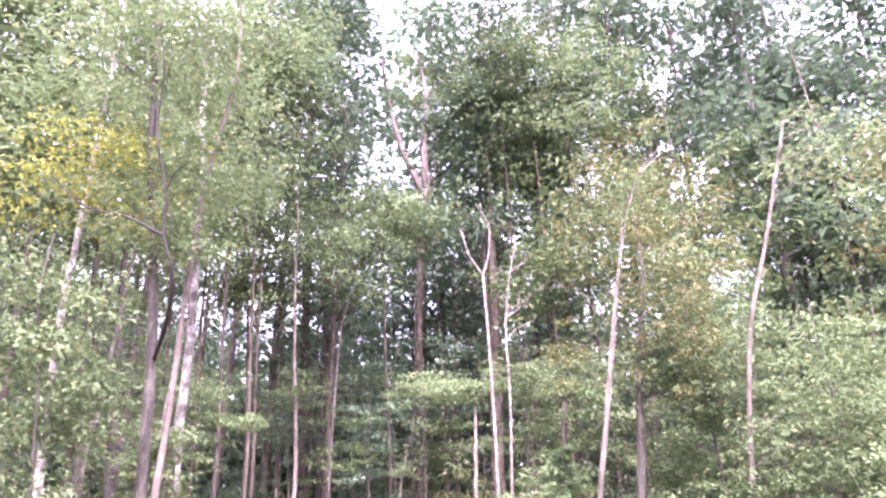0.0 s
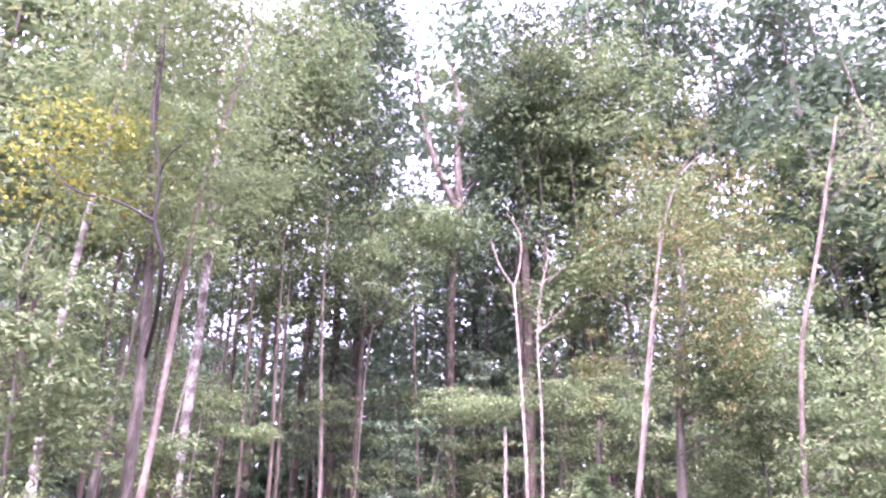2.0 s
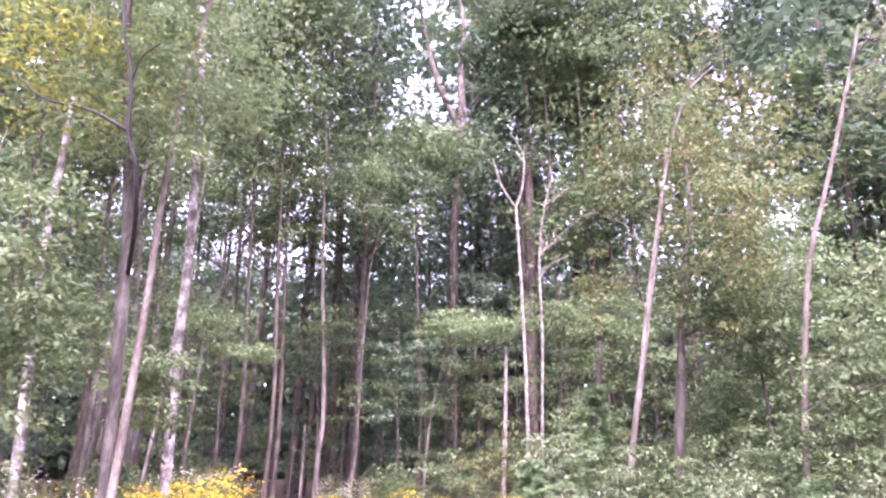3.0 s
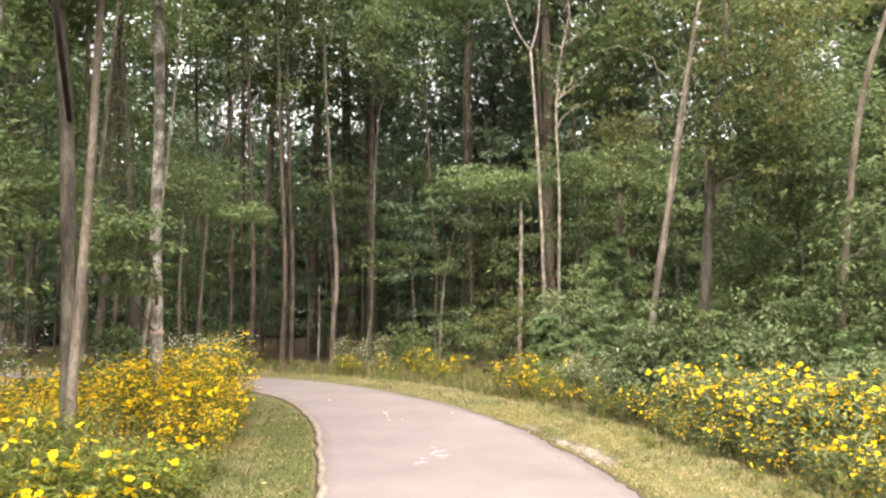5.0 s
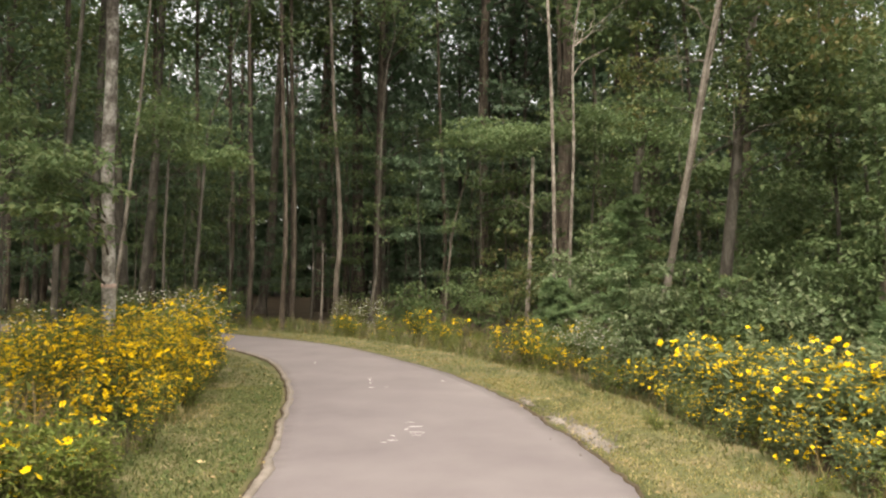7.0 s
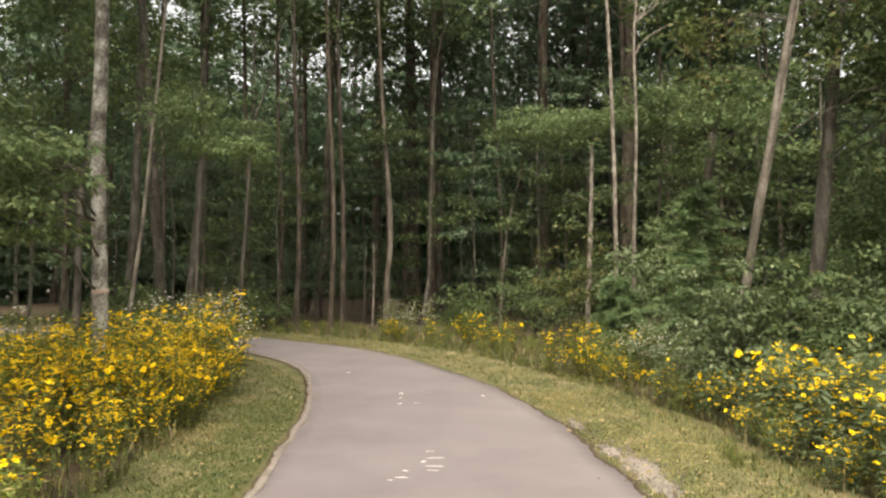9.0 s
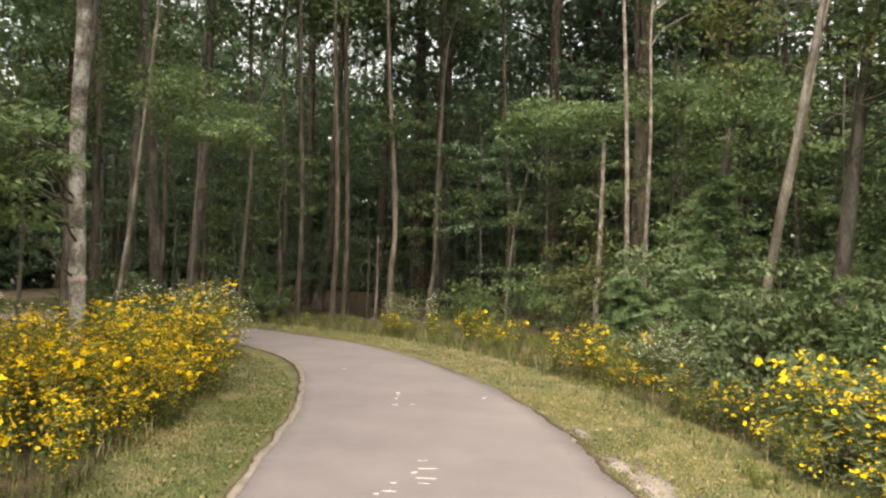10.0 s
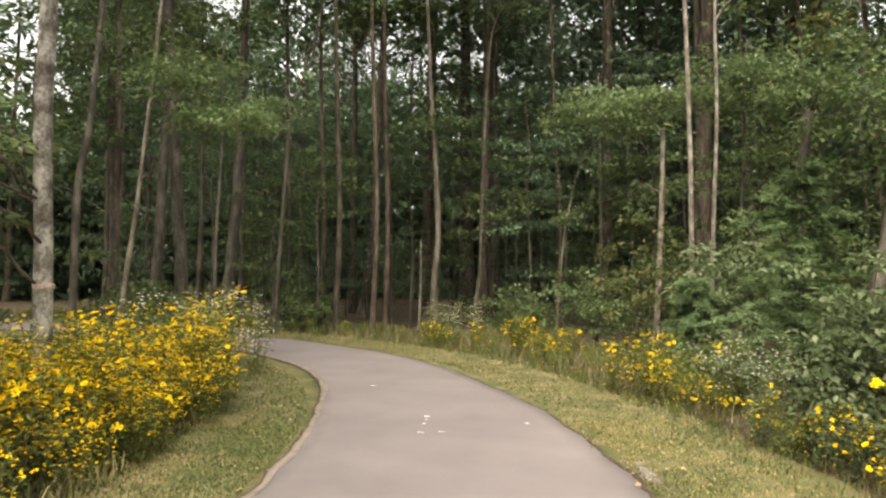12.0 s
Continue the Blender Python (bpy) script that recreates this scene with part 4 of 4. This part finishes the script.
    for x, y, z, w, leaf in ((1.75, 12.95, 1.0, 0.6, BRAMBLE), (2.5, 13.2, 0.95, 0.65, LEAF), (3.2, 13.4, 0.8, 0.6, BRAMBLE), (3.95, 12.9, 1.2, 0.8, LEAF_LIGHT), (4.9, 12.4, 1.4, 0.9, LEAF), (3.0, 12.5, 0.75, 0.6, LEAF)):
        shrub("understorey_bush", x, y, [(0, 0, z, w, w * 0.8, z * 0.85, 44, 0.26, 50, 0.08, 0.4)], "waist-high leafy bush among the brambles", leaf, 7, group="bushes at the wood's edge")
    cedar(1.8, 16.0, 3.0, 1.6, "feathery blue-green young cedar among brambles")
    cedar(4.4, 12.1, 1.25, 0.7, "small feathery young cedar")
    cedar(0.55, 17.4, 1.5, 0.95, "small feathery young cedar")


shrubs()

# ---- flowers ----


def blossom_mesh(rng, size, petals, petal, disc):
    a = np.linspace(0, 2 * np.pi, petals, endpoint=False) + rng.normal(size=petals) * 0.08
    d = np.stack([np.cos(a), np.sin(a), 0.12 + 0.2 * rng.random(petals)], -1)
    v1, f1 = leaves(d * [size * 0.12, size * 0.12, 0], d, np.tile([0, 0, 1.0], (petals, 1)), size * 0.5 * rng.uniform(0.85, 1.1, petals), 0.62, 0.1)
    t = np.linspace(0, 2 * np.pi, 7, endpoint=False)
    v2 = np.vstack([np.stack([np.cos(t), np.sin(t), 0 * t], -1) * size * 0.13, [[0, 0, size * 0.1]]])
    k = np.arange(7)
    f2 = np.stack([k, (k + 1) % 7, np.full(7, 7)], -1)
    v, f = joined([(v1, f1), (v2, f2)])
    me = mesh_of("blossom", v, f, petal)
    me.materials.append(disc)
    me.polygons.foreach_set("material_index", np.r_[np.zeros(len(f1), int), np.ones(len(f2), int)])
    return me


def flower_clump(seed, height, spread, blossoms, heads, group, label, leafy=520, leaf=WEED, ray=(0.35, 1.0), filler=0, petal=PETAL_GOLD, blade=0.06, loose=0.08):
    """A clump of stems, narrow leaves and single blossoms."""
    rng = np.random.default_rng(seed)
    ob = thing("flower_clump", (0, 0, 0), label, "wildflowers", group)
    tips, bits = [], []
    for q in range(12):
        a, r = rng.uniform(0, 2 * np.pi), spread * rng.random() ** 0.5
        foot = np.array([np.cos(a), np.sin(a), 0]) * r * 0.35 + [0, 0, -0.04]
        top = np.array([np.cos(a) * r, np.sin(a) * r, height * rng.uniform(0.7, 1.08)])
        p = curve_points([foot, (foot + top) / 2 + [*(rng.normal(size=2) * 0.04), 0.04], top], 7)
        bits.append(tube(p, np.linspace(0.005, 0.002, 7), 3))
        tips.append(p)
    tips = np.array(tips)
    i, k = rng.integers(0, 12, leafy), (1 + 5 * rng.random(leafy) ** 0.8).astype(int)
    c = tips[i, k] + rng.normal(size=(leafy, 3)) * [0.07, 0.07, 0.06]
    ax = rng.normal(size=(leafy, 3)) * [1, 1, 0.5] + [0, 0, 0.15]
    c[:, 2] = np.maximum(c[:, 2], 0.03)
    green = leaves(c, ax, rng.normal(size=(leafy, 3)) * 0.5 + [0, 0, 1], blade * rng.uniform(0.6, 1.5, leafy), 0.3)
    stalk = joined(bits)
    me = mesh_of("foliage", *joined([green, stalk]), leaf)
    me.materials.append(STEM)
    me.polygons.foreach_set("material_index", np.r_[np.zeros(len(green[1]), int), np.ones(len(stalk[1]), int)])
    part("foliage", me, ob)
    if filler:
        k = rng.integers(0, 12, filler)
        u = rng.uniform(0.45, 0.99, filler) * 5.99
        b = tips[k, u.astype(int)] + rng.normal(size=(filler, 3)) * [0.1, 0.1, 0.03] + [0, 0, 0.04]
        a = rng.uniform(0, 6.28, (filler, 5)) * 0.08 + np.arange(5) * 1.2566 + rng.uniform(0, 6.28, (filler, 1))
        d = np.stack([np.cos(a), np.sin(a), 0.35 * rng.normal(size=a.shape)], -1).reshape(-1, 3)
        tagged(part("bloom_mass", mesh_of("bloom_mass", *leaves(np.repeat(b, 5, 0), d, np.tile([0, 0, 1.0], (len(d), 1)), 0.023, 0.85), petal), ob, "small half-open yellow blooms"), kind="stuff")
    for q in range(blossoms):
        if q % 4 == 0:
            s = tips[rng.integers(0, 12)]
            u = rng.uniform(*ray) * 5.99
            b = s[int(u)] + (s[int(u) + 1] - s[int(u)]) * (u % 1) + [*(rng.normal(size=2) * loose), 0]
        out = rng.normal(size=2) * (0.035 + 0.5 * loose * spread + 0.02 * spread)
        p = b + [*out, 0.01 + 0.05 * rng.random()]
        m = Matrix.Translation(p) @ Euler((rng.normal() * 0.5, rng.normal() * 0.5, rng.uniform(0, 6.28))).to_matrix().to_4x4()
        part("blossom", heads[rng.integers(len(heads))], ob, at=m @ Matrix.Scale(rng.uniform(0.75, 1.2), 4))
    return ob


def flowers():
    rng = np.random.default_rng(21)
    big = [blossom_mesh(rng, 0.055, 8, PETAL, DISC) for q in range(4)]
    small = [blossom_mesh(rng, 0.056, 7, PETAL_GOLD, DISC) for q in range(3)]
    white = [blossom_mesh(rng, 0.026, 9, PETAL_WHITE, DISC) for q in range(2)]
    gl, gr = "yellow flowers on the inside of the bend", "yellow flowers along the wood"
    tall = [flower_clump(100 + q, 1.15, 0.4, 34, small, gl, "tall clump of golden-yellow daisy-like flowers", 520, filler=150) for q in range(3)]
    low = [flower_clump(200 + q, 0.75, 0.36, 24, big, gl, "low clump of bright yellow daisy-like flowers") for q in range(3)]
    side = [flower_clump(300 + q, 0.9, 0.38, 48, big, gr, "clump of bright yellow daisy-like flowers among weeds", 560, BRAMBLE, (0.25, 1.0), filler=60, petal=PETAL, blade=0.085, loose=0.17) for q in range(3)]
    far = [flower_clump(400 + q, 0.85, 0.32, 30, small, gr, "dense clump of small golden flowers", filler=40) for q in range(2)]
    weeds = [flower_clump(500 + q, 0.62, 0.34, 2, small, gr, "weedy clump with few yellow flowers", 340) for q in range(3)]
    pale = [flower_clump(600 + q, 1.2, 0.3, 16, white, gl, "tall aster clump with tiny white flowers", 320, filler=110, petal=PETAL_WHITE) for q in range(2)]
    scrub = [flower_clump(700 + q, 0.9, 0.36, 0, small, gl, "bushy green weed clump without flowers", 420) for q in range(2)]
    protos = tall + low + side + far + weeds + pale + scrub
    used = set()

    def put(kinds, x, y, size=1.0):
        ob = kinds[rng.integers(len(kinds))]
        m = pose(x, y, -0.02, 0, 0, rng.uniform(0, 360)) @ Matrix.Scale(size * rng.uniform(0.88, 1.12), 4)
        if ob.name in used:
            copy_thing(ob, m @ Matrix.Scale(1 / ob.scale[0], 4))
        else:
            used.add(ob.name)
            ob.matrix_basis = m

    for q in range(108):
        y = rng.uniform(5.4, 14.2)
        o = rng.uniform(1.1, 3.9) if y > 7.6 else rng.uniform(1.15, 4.2)
        x, yy = beside(np.array([along(y)]), np.array([-HALF - o + 0.15]))[0]
        d = 1.0
        if y > 8.6 and (o < 2.5 or y > 9.5):
            d = 1.0 if o < 2.6 else 0.85
            put(tall if rng.random() < 0.92 else scrub, x, yy, d * (0.66 if o < 1.4 else 0.82 if o < 1.8 else 0.96))
        else:
            put(low if rng.random() < (0.62 if y < 7.0 else 0.2) else scrub, x, yy, 0.6 if o < 1.6 or y > 7.0 else 0.8)
    for x, y in ((-3.3, 6.5), (-2.95, 6.9), (-3.6, 6.8), (-3.9, 7.1), (-2.7, 6.4)):
        put(low, x, y, 1.0)
    for x, y, k, size in ((-2.95, 6.85, scrub, 1.0), (-3.15, 7.1, scrub, 1.0), (-3.3, 7.25, low, 1.1), (-2.8, 6.6, low, 1.05), (-3.25, 6.75, scrub, 1.0), (-3.0, 6.55, low, 1.05), (-3.35, 6.9, low, 1.1), (-2.75, 6.9, low, 0.95), (-3.1, 7.15, scrub, 0.8), (-3.6, 7.2, scrub, 0.85), (-3.75, 6.4, scrub, 0.9), (-4.1, 6.1, scrub, 0.95), (-3.4, 6.1, scrub, 0.8), (-3.3, 7.5, low, 0.9), (-2.9, 7.7, low, 0.8), (-3.7, 7.9, tall, 0.7), (-3.9, 8.3, tall, 0.75)):
        put(k, x, y, size)
    for x, y in ((-2.45, 7.2), (-2.62, 7.0), (-2.4, 7.5), (-2.8, 7.4), (-2.6, 6.75)):
        put(low, x, y, 0.85)
    for x, y, size in ((-3.9, 9.7, 0.95), (-4.1, 10.0, 1.0), (-3.7, 9.9, 0.95), (-4.3, 9.8, 0.95), (-4.0, 10.3, 1.0), (-4.3, 12.0, 1.08), (-4.7, 12.7, 1.08), (-4.2, 12.5, 1.0)):
        put(tall, x, y, size)
    for x, y in ((-5.2, 13.6), (-5.7, 14.3), (-4.7, 13.3), (-6.2, 14.9), (-5.9, 11.2), (-6.4, 10.6), (-5.6, 15.2), (-5.0, 12.9), (-5.5, 12.6)):
        put(pale, x, y, 1.08)
    for x, y in ((-4.3, 20.7), (-4.7, 20.9), (-3.9, 20.8), (-5.2, 21.3)):
        put(pale, x, y, 0.8)
    for x, y in ((0.9, 14.7), (1.35, 14.2), (1.7, 13.7), (0.6, 15.4), (1.1, 15.0), (2.1, 13.0)):
        put(pale, x, y, 0.72)
    for x, y, size in ((2.2, 11.2, 0.95), (2.5, 10.9, 1.0), (2.35, 10.4, 0.9), (2.75, 10.3, 1.05), (2.6, 9.8, 0.9), (3.0, 9.9, 1.05), (2.95, 9.3, 0.9), (3.3, 9.5, 1.0), (3.2, 8.8, 0.9), (3.55, 9.0, 1.0), (1.95, 11.8, 0.85), (2.3, 11.7, 0.95),
                       (2.7, 11.2, 1.05), (3.4, 8.2, 0.95), (3.05, 8.4, 0.8), (3.75, 8.5, 1.0), (2.35, 12.3, 0.95), (3.2, 10.4, 1.1), (3.6, 9.8, 1.1), (1.15, 13.1, 0.6), (1.5, 12.6, 0.62), (1.7, 12.2, 0.6), (1.95, 10.7, 0.5), (2.15, 10.0, 0.5), (2.4, 9.3, 0.55), (2.65, 8.7, 0.55), (1.8, 11.3, 0.5), (2.85, 8.1, 0.55)):
        put(side, x, y, size)
    for x, y, size in ((-0.05, 15.3, 1.0), (-0.35, 15.6, 0.95), (0.2, 15.0, 0.95), (0.1, 15.6, 1.05), (0.45, 14.6, 0.7), (0.6, 15.3, 0.9), (0.75, 14.2, 0.6), (-1.5, 18.5, 0.7), (-1.9, 18.9, 0.8), (-2.8, 19.8, 0.85), (-3.6, 20.2, 0.75), (-2.35, 19.4, 0.95), (-2.0, 19.0, 0.85), (-2.6, 19.6, 0.85), (-4.5, 20.2, 0.8), (-4.9, 20.6, 0.7)):
        put(far, x, y, size)
    for q in range(60):
        s = rng.uniform(along(6.5), along(20.5))
        x, yy = beside(np.array([s]), np.array([HALF + rng.uniform(0.95, 1.4)]))[0]
        put(weeds, x, yy, rng.uniform(0.16, 0.34))
    for q in range(90):
        s = rng.uniform(along(7), along(21.3))
        x, yy = beside(np.array([s]), np.array([HALF + rng.uniform(1.4, 2.8)]))[0]
        put(weeds if rng.random() < 0.75 else scrub, x, yy, rng.uniform(0.42, 0.72))
    for q in range(26):
        x, yy = beside(np.array([rng.uniform(along(6), along(9.5))]), np.array([HALF + rng.uniform(2.3, 4.2)]))[0]
        put(scrub, x, yy, rng.uniform(0.55, 0.85))
    # dry straw between the flower clumps
    n = 600
    s, o = rng.uniform(along(7), along(19.5), n), HALF + rng.uniform(1.1, 2.2, n)
    blades(rng, beside(s, o), 0.0, 0.3, 0.0025, STRAW, "dry_grass", "dry brown stalks among the weeds", 0.7)
    n = 1100
    s, o = rng.uniform(along(7.4), along(9.6), n), -HALF - rng.uniform(1.6, 3.2, n)
    blades(rng, beside(s, o), 0.0, 0.62, 0.003, STRAW, "dry_grass", "dry brown grass stalks among the flowers", 0.6)


# ---- the wood behind ----


def background_tree(seed, kind, height, r, label):
    """A tree of the deeper wood, at the origin."""
    rng = np.random.default_rng(seed)
    ob = thing("pine_tree" if kind == "pine" else "hardwood_tree", (0, 0, 0), label, "tree", "trees of the wood")
    lean = rng.normal(size=2) * 0.02 * height
    p = curve_points([(0, 0, -0.2), (lean[0] * 0.2, lean[1] * 0.2, height * 0.33), (lean[0] * 0.6, lean[1] * 0.6, height * 0.66), (*lean, height)], 14)
    rad = r * (1 + 0.5 * np.exp(-np.clip(p[:, 2], 0, 9) / 0.4)) * (1 - 0.8 * np.clip(p[:, 2], 0, None) / height)
    bits = [tube(p, rad, 8)]
    lo = 0.5 if kind == "pine" else 0.3
    k = 46 if kind == "pine" else 62
    cs = np.zeros((k, 3))
    for q in range(k):
        f = lo + (1 - lo) * (q + 0.5) / k
        i = min(12, int(f * 13))
        a = rng.uniform(0, 6.28)
        reach = (0.17 if kind == "pine" else 0.21) * height * (1.15 - f) / (1.15 - lo) * rng.uniform(0.35, 1.1)
        cs[q] = p[i] + np.array([np.cos(a), np.sin(a), 0]) * reach + [0, 0, height * f - p[i, 2] + 0.25 * reach]
        if q % 2 == 0:
            bits.append(tube(curve_points([p[i], (p[i] + cs[q]) / 2 + [0, 0, 0.1 * reach], cs[q]], 4), np.linspace(rad[i] * 0.35 + 0.012, 0.012, 4), 4))
    part("trunk", mesh_of("trunk", *joined(bits), BARK_PINE if kind == "pine" else BARK_GREY), ob)
    if kind == "pine":
        v = cloud_leaves(rng, cs, 1.1 * rng.uniform(0.7, 1.3, k), 64, 0.6, 0.45, 0.2, 0.1, 1.0)
        part("crown", mesh_of("crown", *v, NEEDLES), ob)
    else:
        v = cloud_leaves(rng, cs, 1.3 * rng.uniform(0.7, 1.3, k), 36, 0.45, 0.4, 0.62)
        part("crown", mesh_of("crown", *v, LEAF_DEEP), ob)
    return ob


def understorey_tree(seed, height, label, leaf):
    rng = np.random.default_rng(seed)
    ob = thing("understorey_tree", (0, 0, 0), label, "tree", "saplings in the wood")
    p = curve_points([(0, 0, -0.1), (rng.normal() * 0.1, rng.normal() * 0.1, height * 0.5), (rng.normal() * 0.3, rng.normal() * 0.3, height)], 9)
    bits = [tube(p, np.linspace(0.045, 0.01, 9), 6)]
    cs = []
    for q in range(24):
        f = rng.uniform(0.3, 1.0)
        i = int(f * 8)
        a = rng.uniform(0, 6.28)
        e = p[i] + np.array([np.cos(a), np.sin(a), 0.12]) * height * 0.5 * (1.15 - 0.6 * f) * rng.uniform(0.3, 1.1)
        cs.append(e)
        if q % 2:
            cs.append((p[i] + e) / 2)
            bits.append(tube(curve_points([p[i], (p[i] + e) / 2 + [0, 0, 0.05], e], 4), np.linspace(0.014, 0.004, 4), 4))
    part("trunk", mesh_of("trunk", *joined(bits), BARK_GREY), ob)
    part("crown", mesh_of("crown", *cloud_leaves(rng, np.array(cs), 0.55 * rng.uniform(0.6, 1.4, len(cs)), 40, 0.35, 0.15, 0.52), leaf), ob)
    return ob


def wood():
    rng = np.random.default_rng(31)
    pines = [background_tree(40 + q, "pine", 25 + q, 0.17 + 0.03 * q, "tall straight pine with a bare lower trunk") for q in range(3)]
    oaks = [background_tree(50 + q, "oak", 20 + 2 * q, 0.13 + 0.02 * q, "tall leafy hardwood in the wood") for q in range(3)]
    young = [understorey_tree(60 + q, 4.0 + q, "shade-grown sapling with layered green sprays", LEAF_DEEP if q % 2 else LEAF) for q in range(4)]
    used, taken = set(), []

    def put(kinds, x, y, lo=0.85, hi=1.15):
        ob = kinds[rng.integers(len(kinds))]
        m = pose(x, y, -0.05, 0, 0, rng.uniform(0, 360)) @ Matrix.Scale(rng.uniform(lo, hi), 4)
        if ob.name in used:
            copy_thing(ob, m)
        else:
            used.add(ob.name)
            ob.matrix_basis = m

    def clear(x, y, gap, away):
        if off_path([(x, y)])[0] < away or any((x - a) ** 2 + (y - b) ** 2 < gap * gap for a, b in taken):
            return False
        taken.append((x, y))
        return True

    # the deep wood ahead and on both sides of the bend
    n = 0
    while n < 80:
        x, y = rng.uniform(-42, 34), rng.uniform(25, 66)
        if not (-4.8 < x * 36 / y < 0.4 and y < 38) and not -0.21 < (x - 0.5) / (y - 4) < -0.15 and clear(x, y, 2.6, 4.5):
            put(pines if rng.random() < 0.5 else oaks, x, y)
            n += 1
    n = 0
    while n < 36:
        x, y = (rng.uniform(-36, -9.5), rng.uniform(6, 25)) if rng.random() < 0.5 else (rng.uniform(12, 34), rng.uniform(12, 26))
        if x * x + y * y > 25 * 25 and clear(x, y, 2.4, 5.0):
            put(oaks if rng.random() < 0.65 else pines, x, y, 0.75, 1.05)
            n += 1
    # hardwoods that close the wood behind the bend and over the bank
    for x, y in ((-1.2, 39.8), (0.8, 42.0), (-2.2, 45.5), (-0.4, 48.0), (-5.0, 43.5), (-10.6, 49.0), (10.5, 22.5), (13.0, 27.0)):
        if clear(x, y, 1.6, 4.5):
            put(oaks, x, y, 0.85, 1.0)
    for kinds, x, y, size in ((pines, -8.0, 33.0, 1.4), (pines, -9.9, 56.0, 0.95), (pines, -8.6, 58.0, 0.9), (pines, -9.6, 32.5, 1.4), (oaks, -7.6, 35.5, 1.6), (pines, 7.5, 31.0, 1.35), (pines, 4.8, 36.0, 1.45), (pines, 14.5, 28.5, 1.3), (oaks, 10.0, 33.0, 1.6), (pines, 0.9, 37.5, 1.4), (oaks, -1.8, 42.5, 1.75)):
        if clear(x, y, 1.2, 4.0):
            put(kinds, x, y, size, size * 1.02)
    # behind the walker the wood stands farther off
    n = 0
    while n < 16:
        a, r = rng.uniform(0, 6.28), rng.uniform(30, 62)
        x, y = r * np.cos(a), r * np.sin(a)
        if y < 8 and clear(x, y, 3.0, 9.0):
            put(oaks if rng.random() < 0.6 else pines, x, y)
            n += 1
    taken.clear()
    n = 0
    while n < 74:
        x, y = rng.uniform(-26, 22), rng.uniform(20, 44)
        if clear(x, y, 1.3, 4.6) and not (-9 < x < 3 and y < 25.5):
            put(young, x, y, 0.6, 1.25)
            n += 1
    n = 0
    while n < 40:
        x, y = (rng.uniform(-20, -8), rng.uniform(9, 22)) if rng.random() < 0.5 else (rng.uniform(5, 18), rng.uniform(13, 24))
        if clear(x, y, 1.5, 4.6):
            put(young, x, y, 0.6, 1.1)
            n += 1


def far_woods():
    """The mass of the wood far off, all round, with an uneven top: uncountable foliage."""
    rng = np.random.default_rng(77)

    def belt(n, a0, a1, r0, r1, top, size):
        a, r = np.radians(rng.uniform(a0, a1, n)), rng.uniform(r0, r1, n)
        crest = top * (0.8 + 0.35 * wave(np.degrees(a), r * 0.2, 0.09, 4.0) + 0.2 * wave(np.degrees(a), r, 0.4, 6.0))
        p = np.stack([r * np.sin(a), 6 + r * np.cos(a), crest * rng.random(n) ** 0.8], -1)
        ax = rng.normal(size=(n, 3)) - [0, 0, 0.5]
        return leaves(p, ax, rng.normal(size=(n, 3)) * 0.8 + [0, 0, 1], size * rng.uniform(0.6, 1.3, n), 0.6)

    v, f = joined([belt(64000, -78, 70, 48, 74, 20, 0.95), belt(30000, -80, 70, 50, 70, 14, 1.0), belt(15000, 70, 285, 62, 80, 19, 1.8)])
    tagged(new("far_woods", mesh_of("far_woods", v, f, LEAF_DEEP)), "dark mass of dense foliage deep in the wood", "woods", kind="stuff")


wood()
far_woods()
flowers()
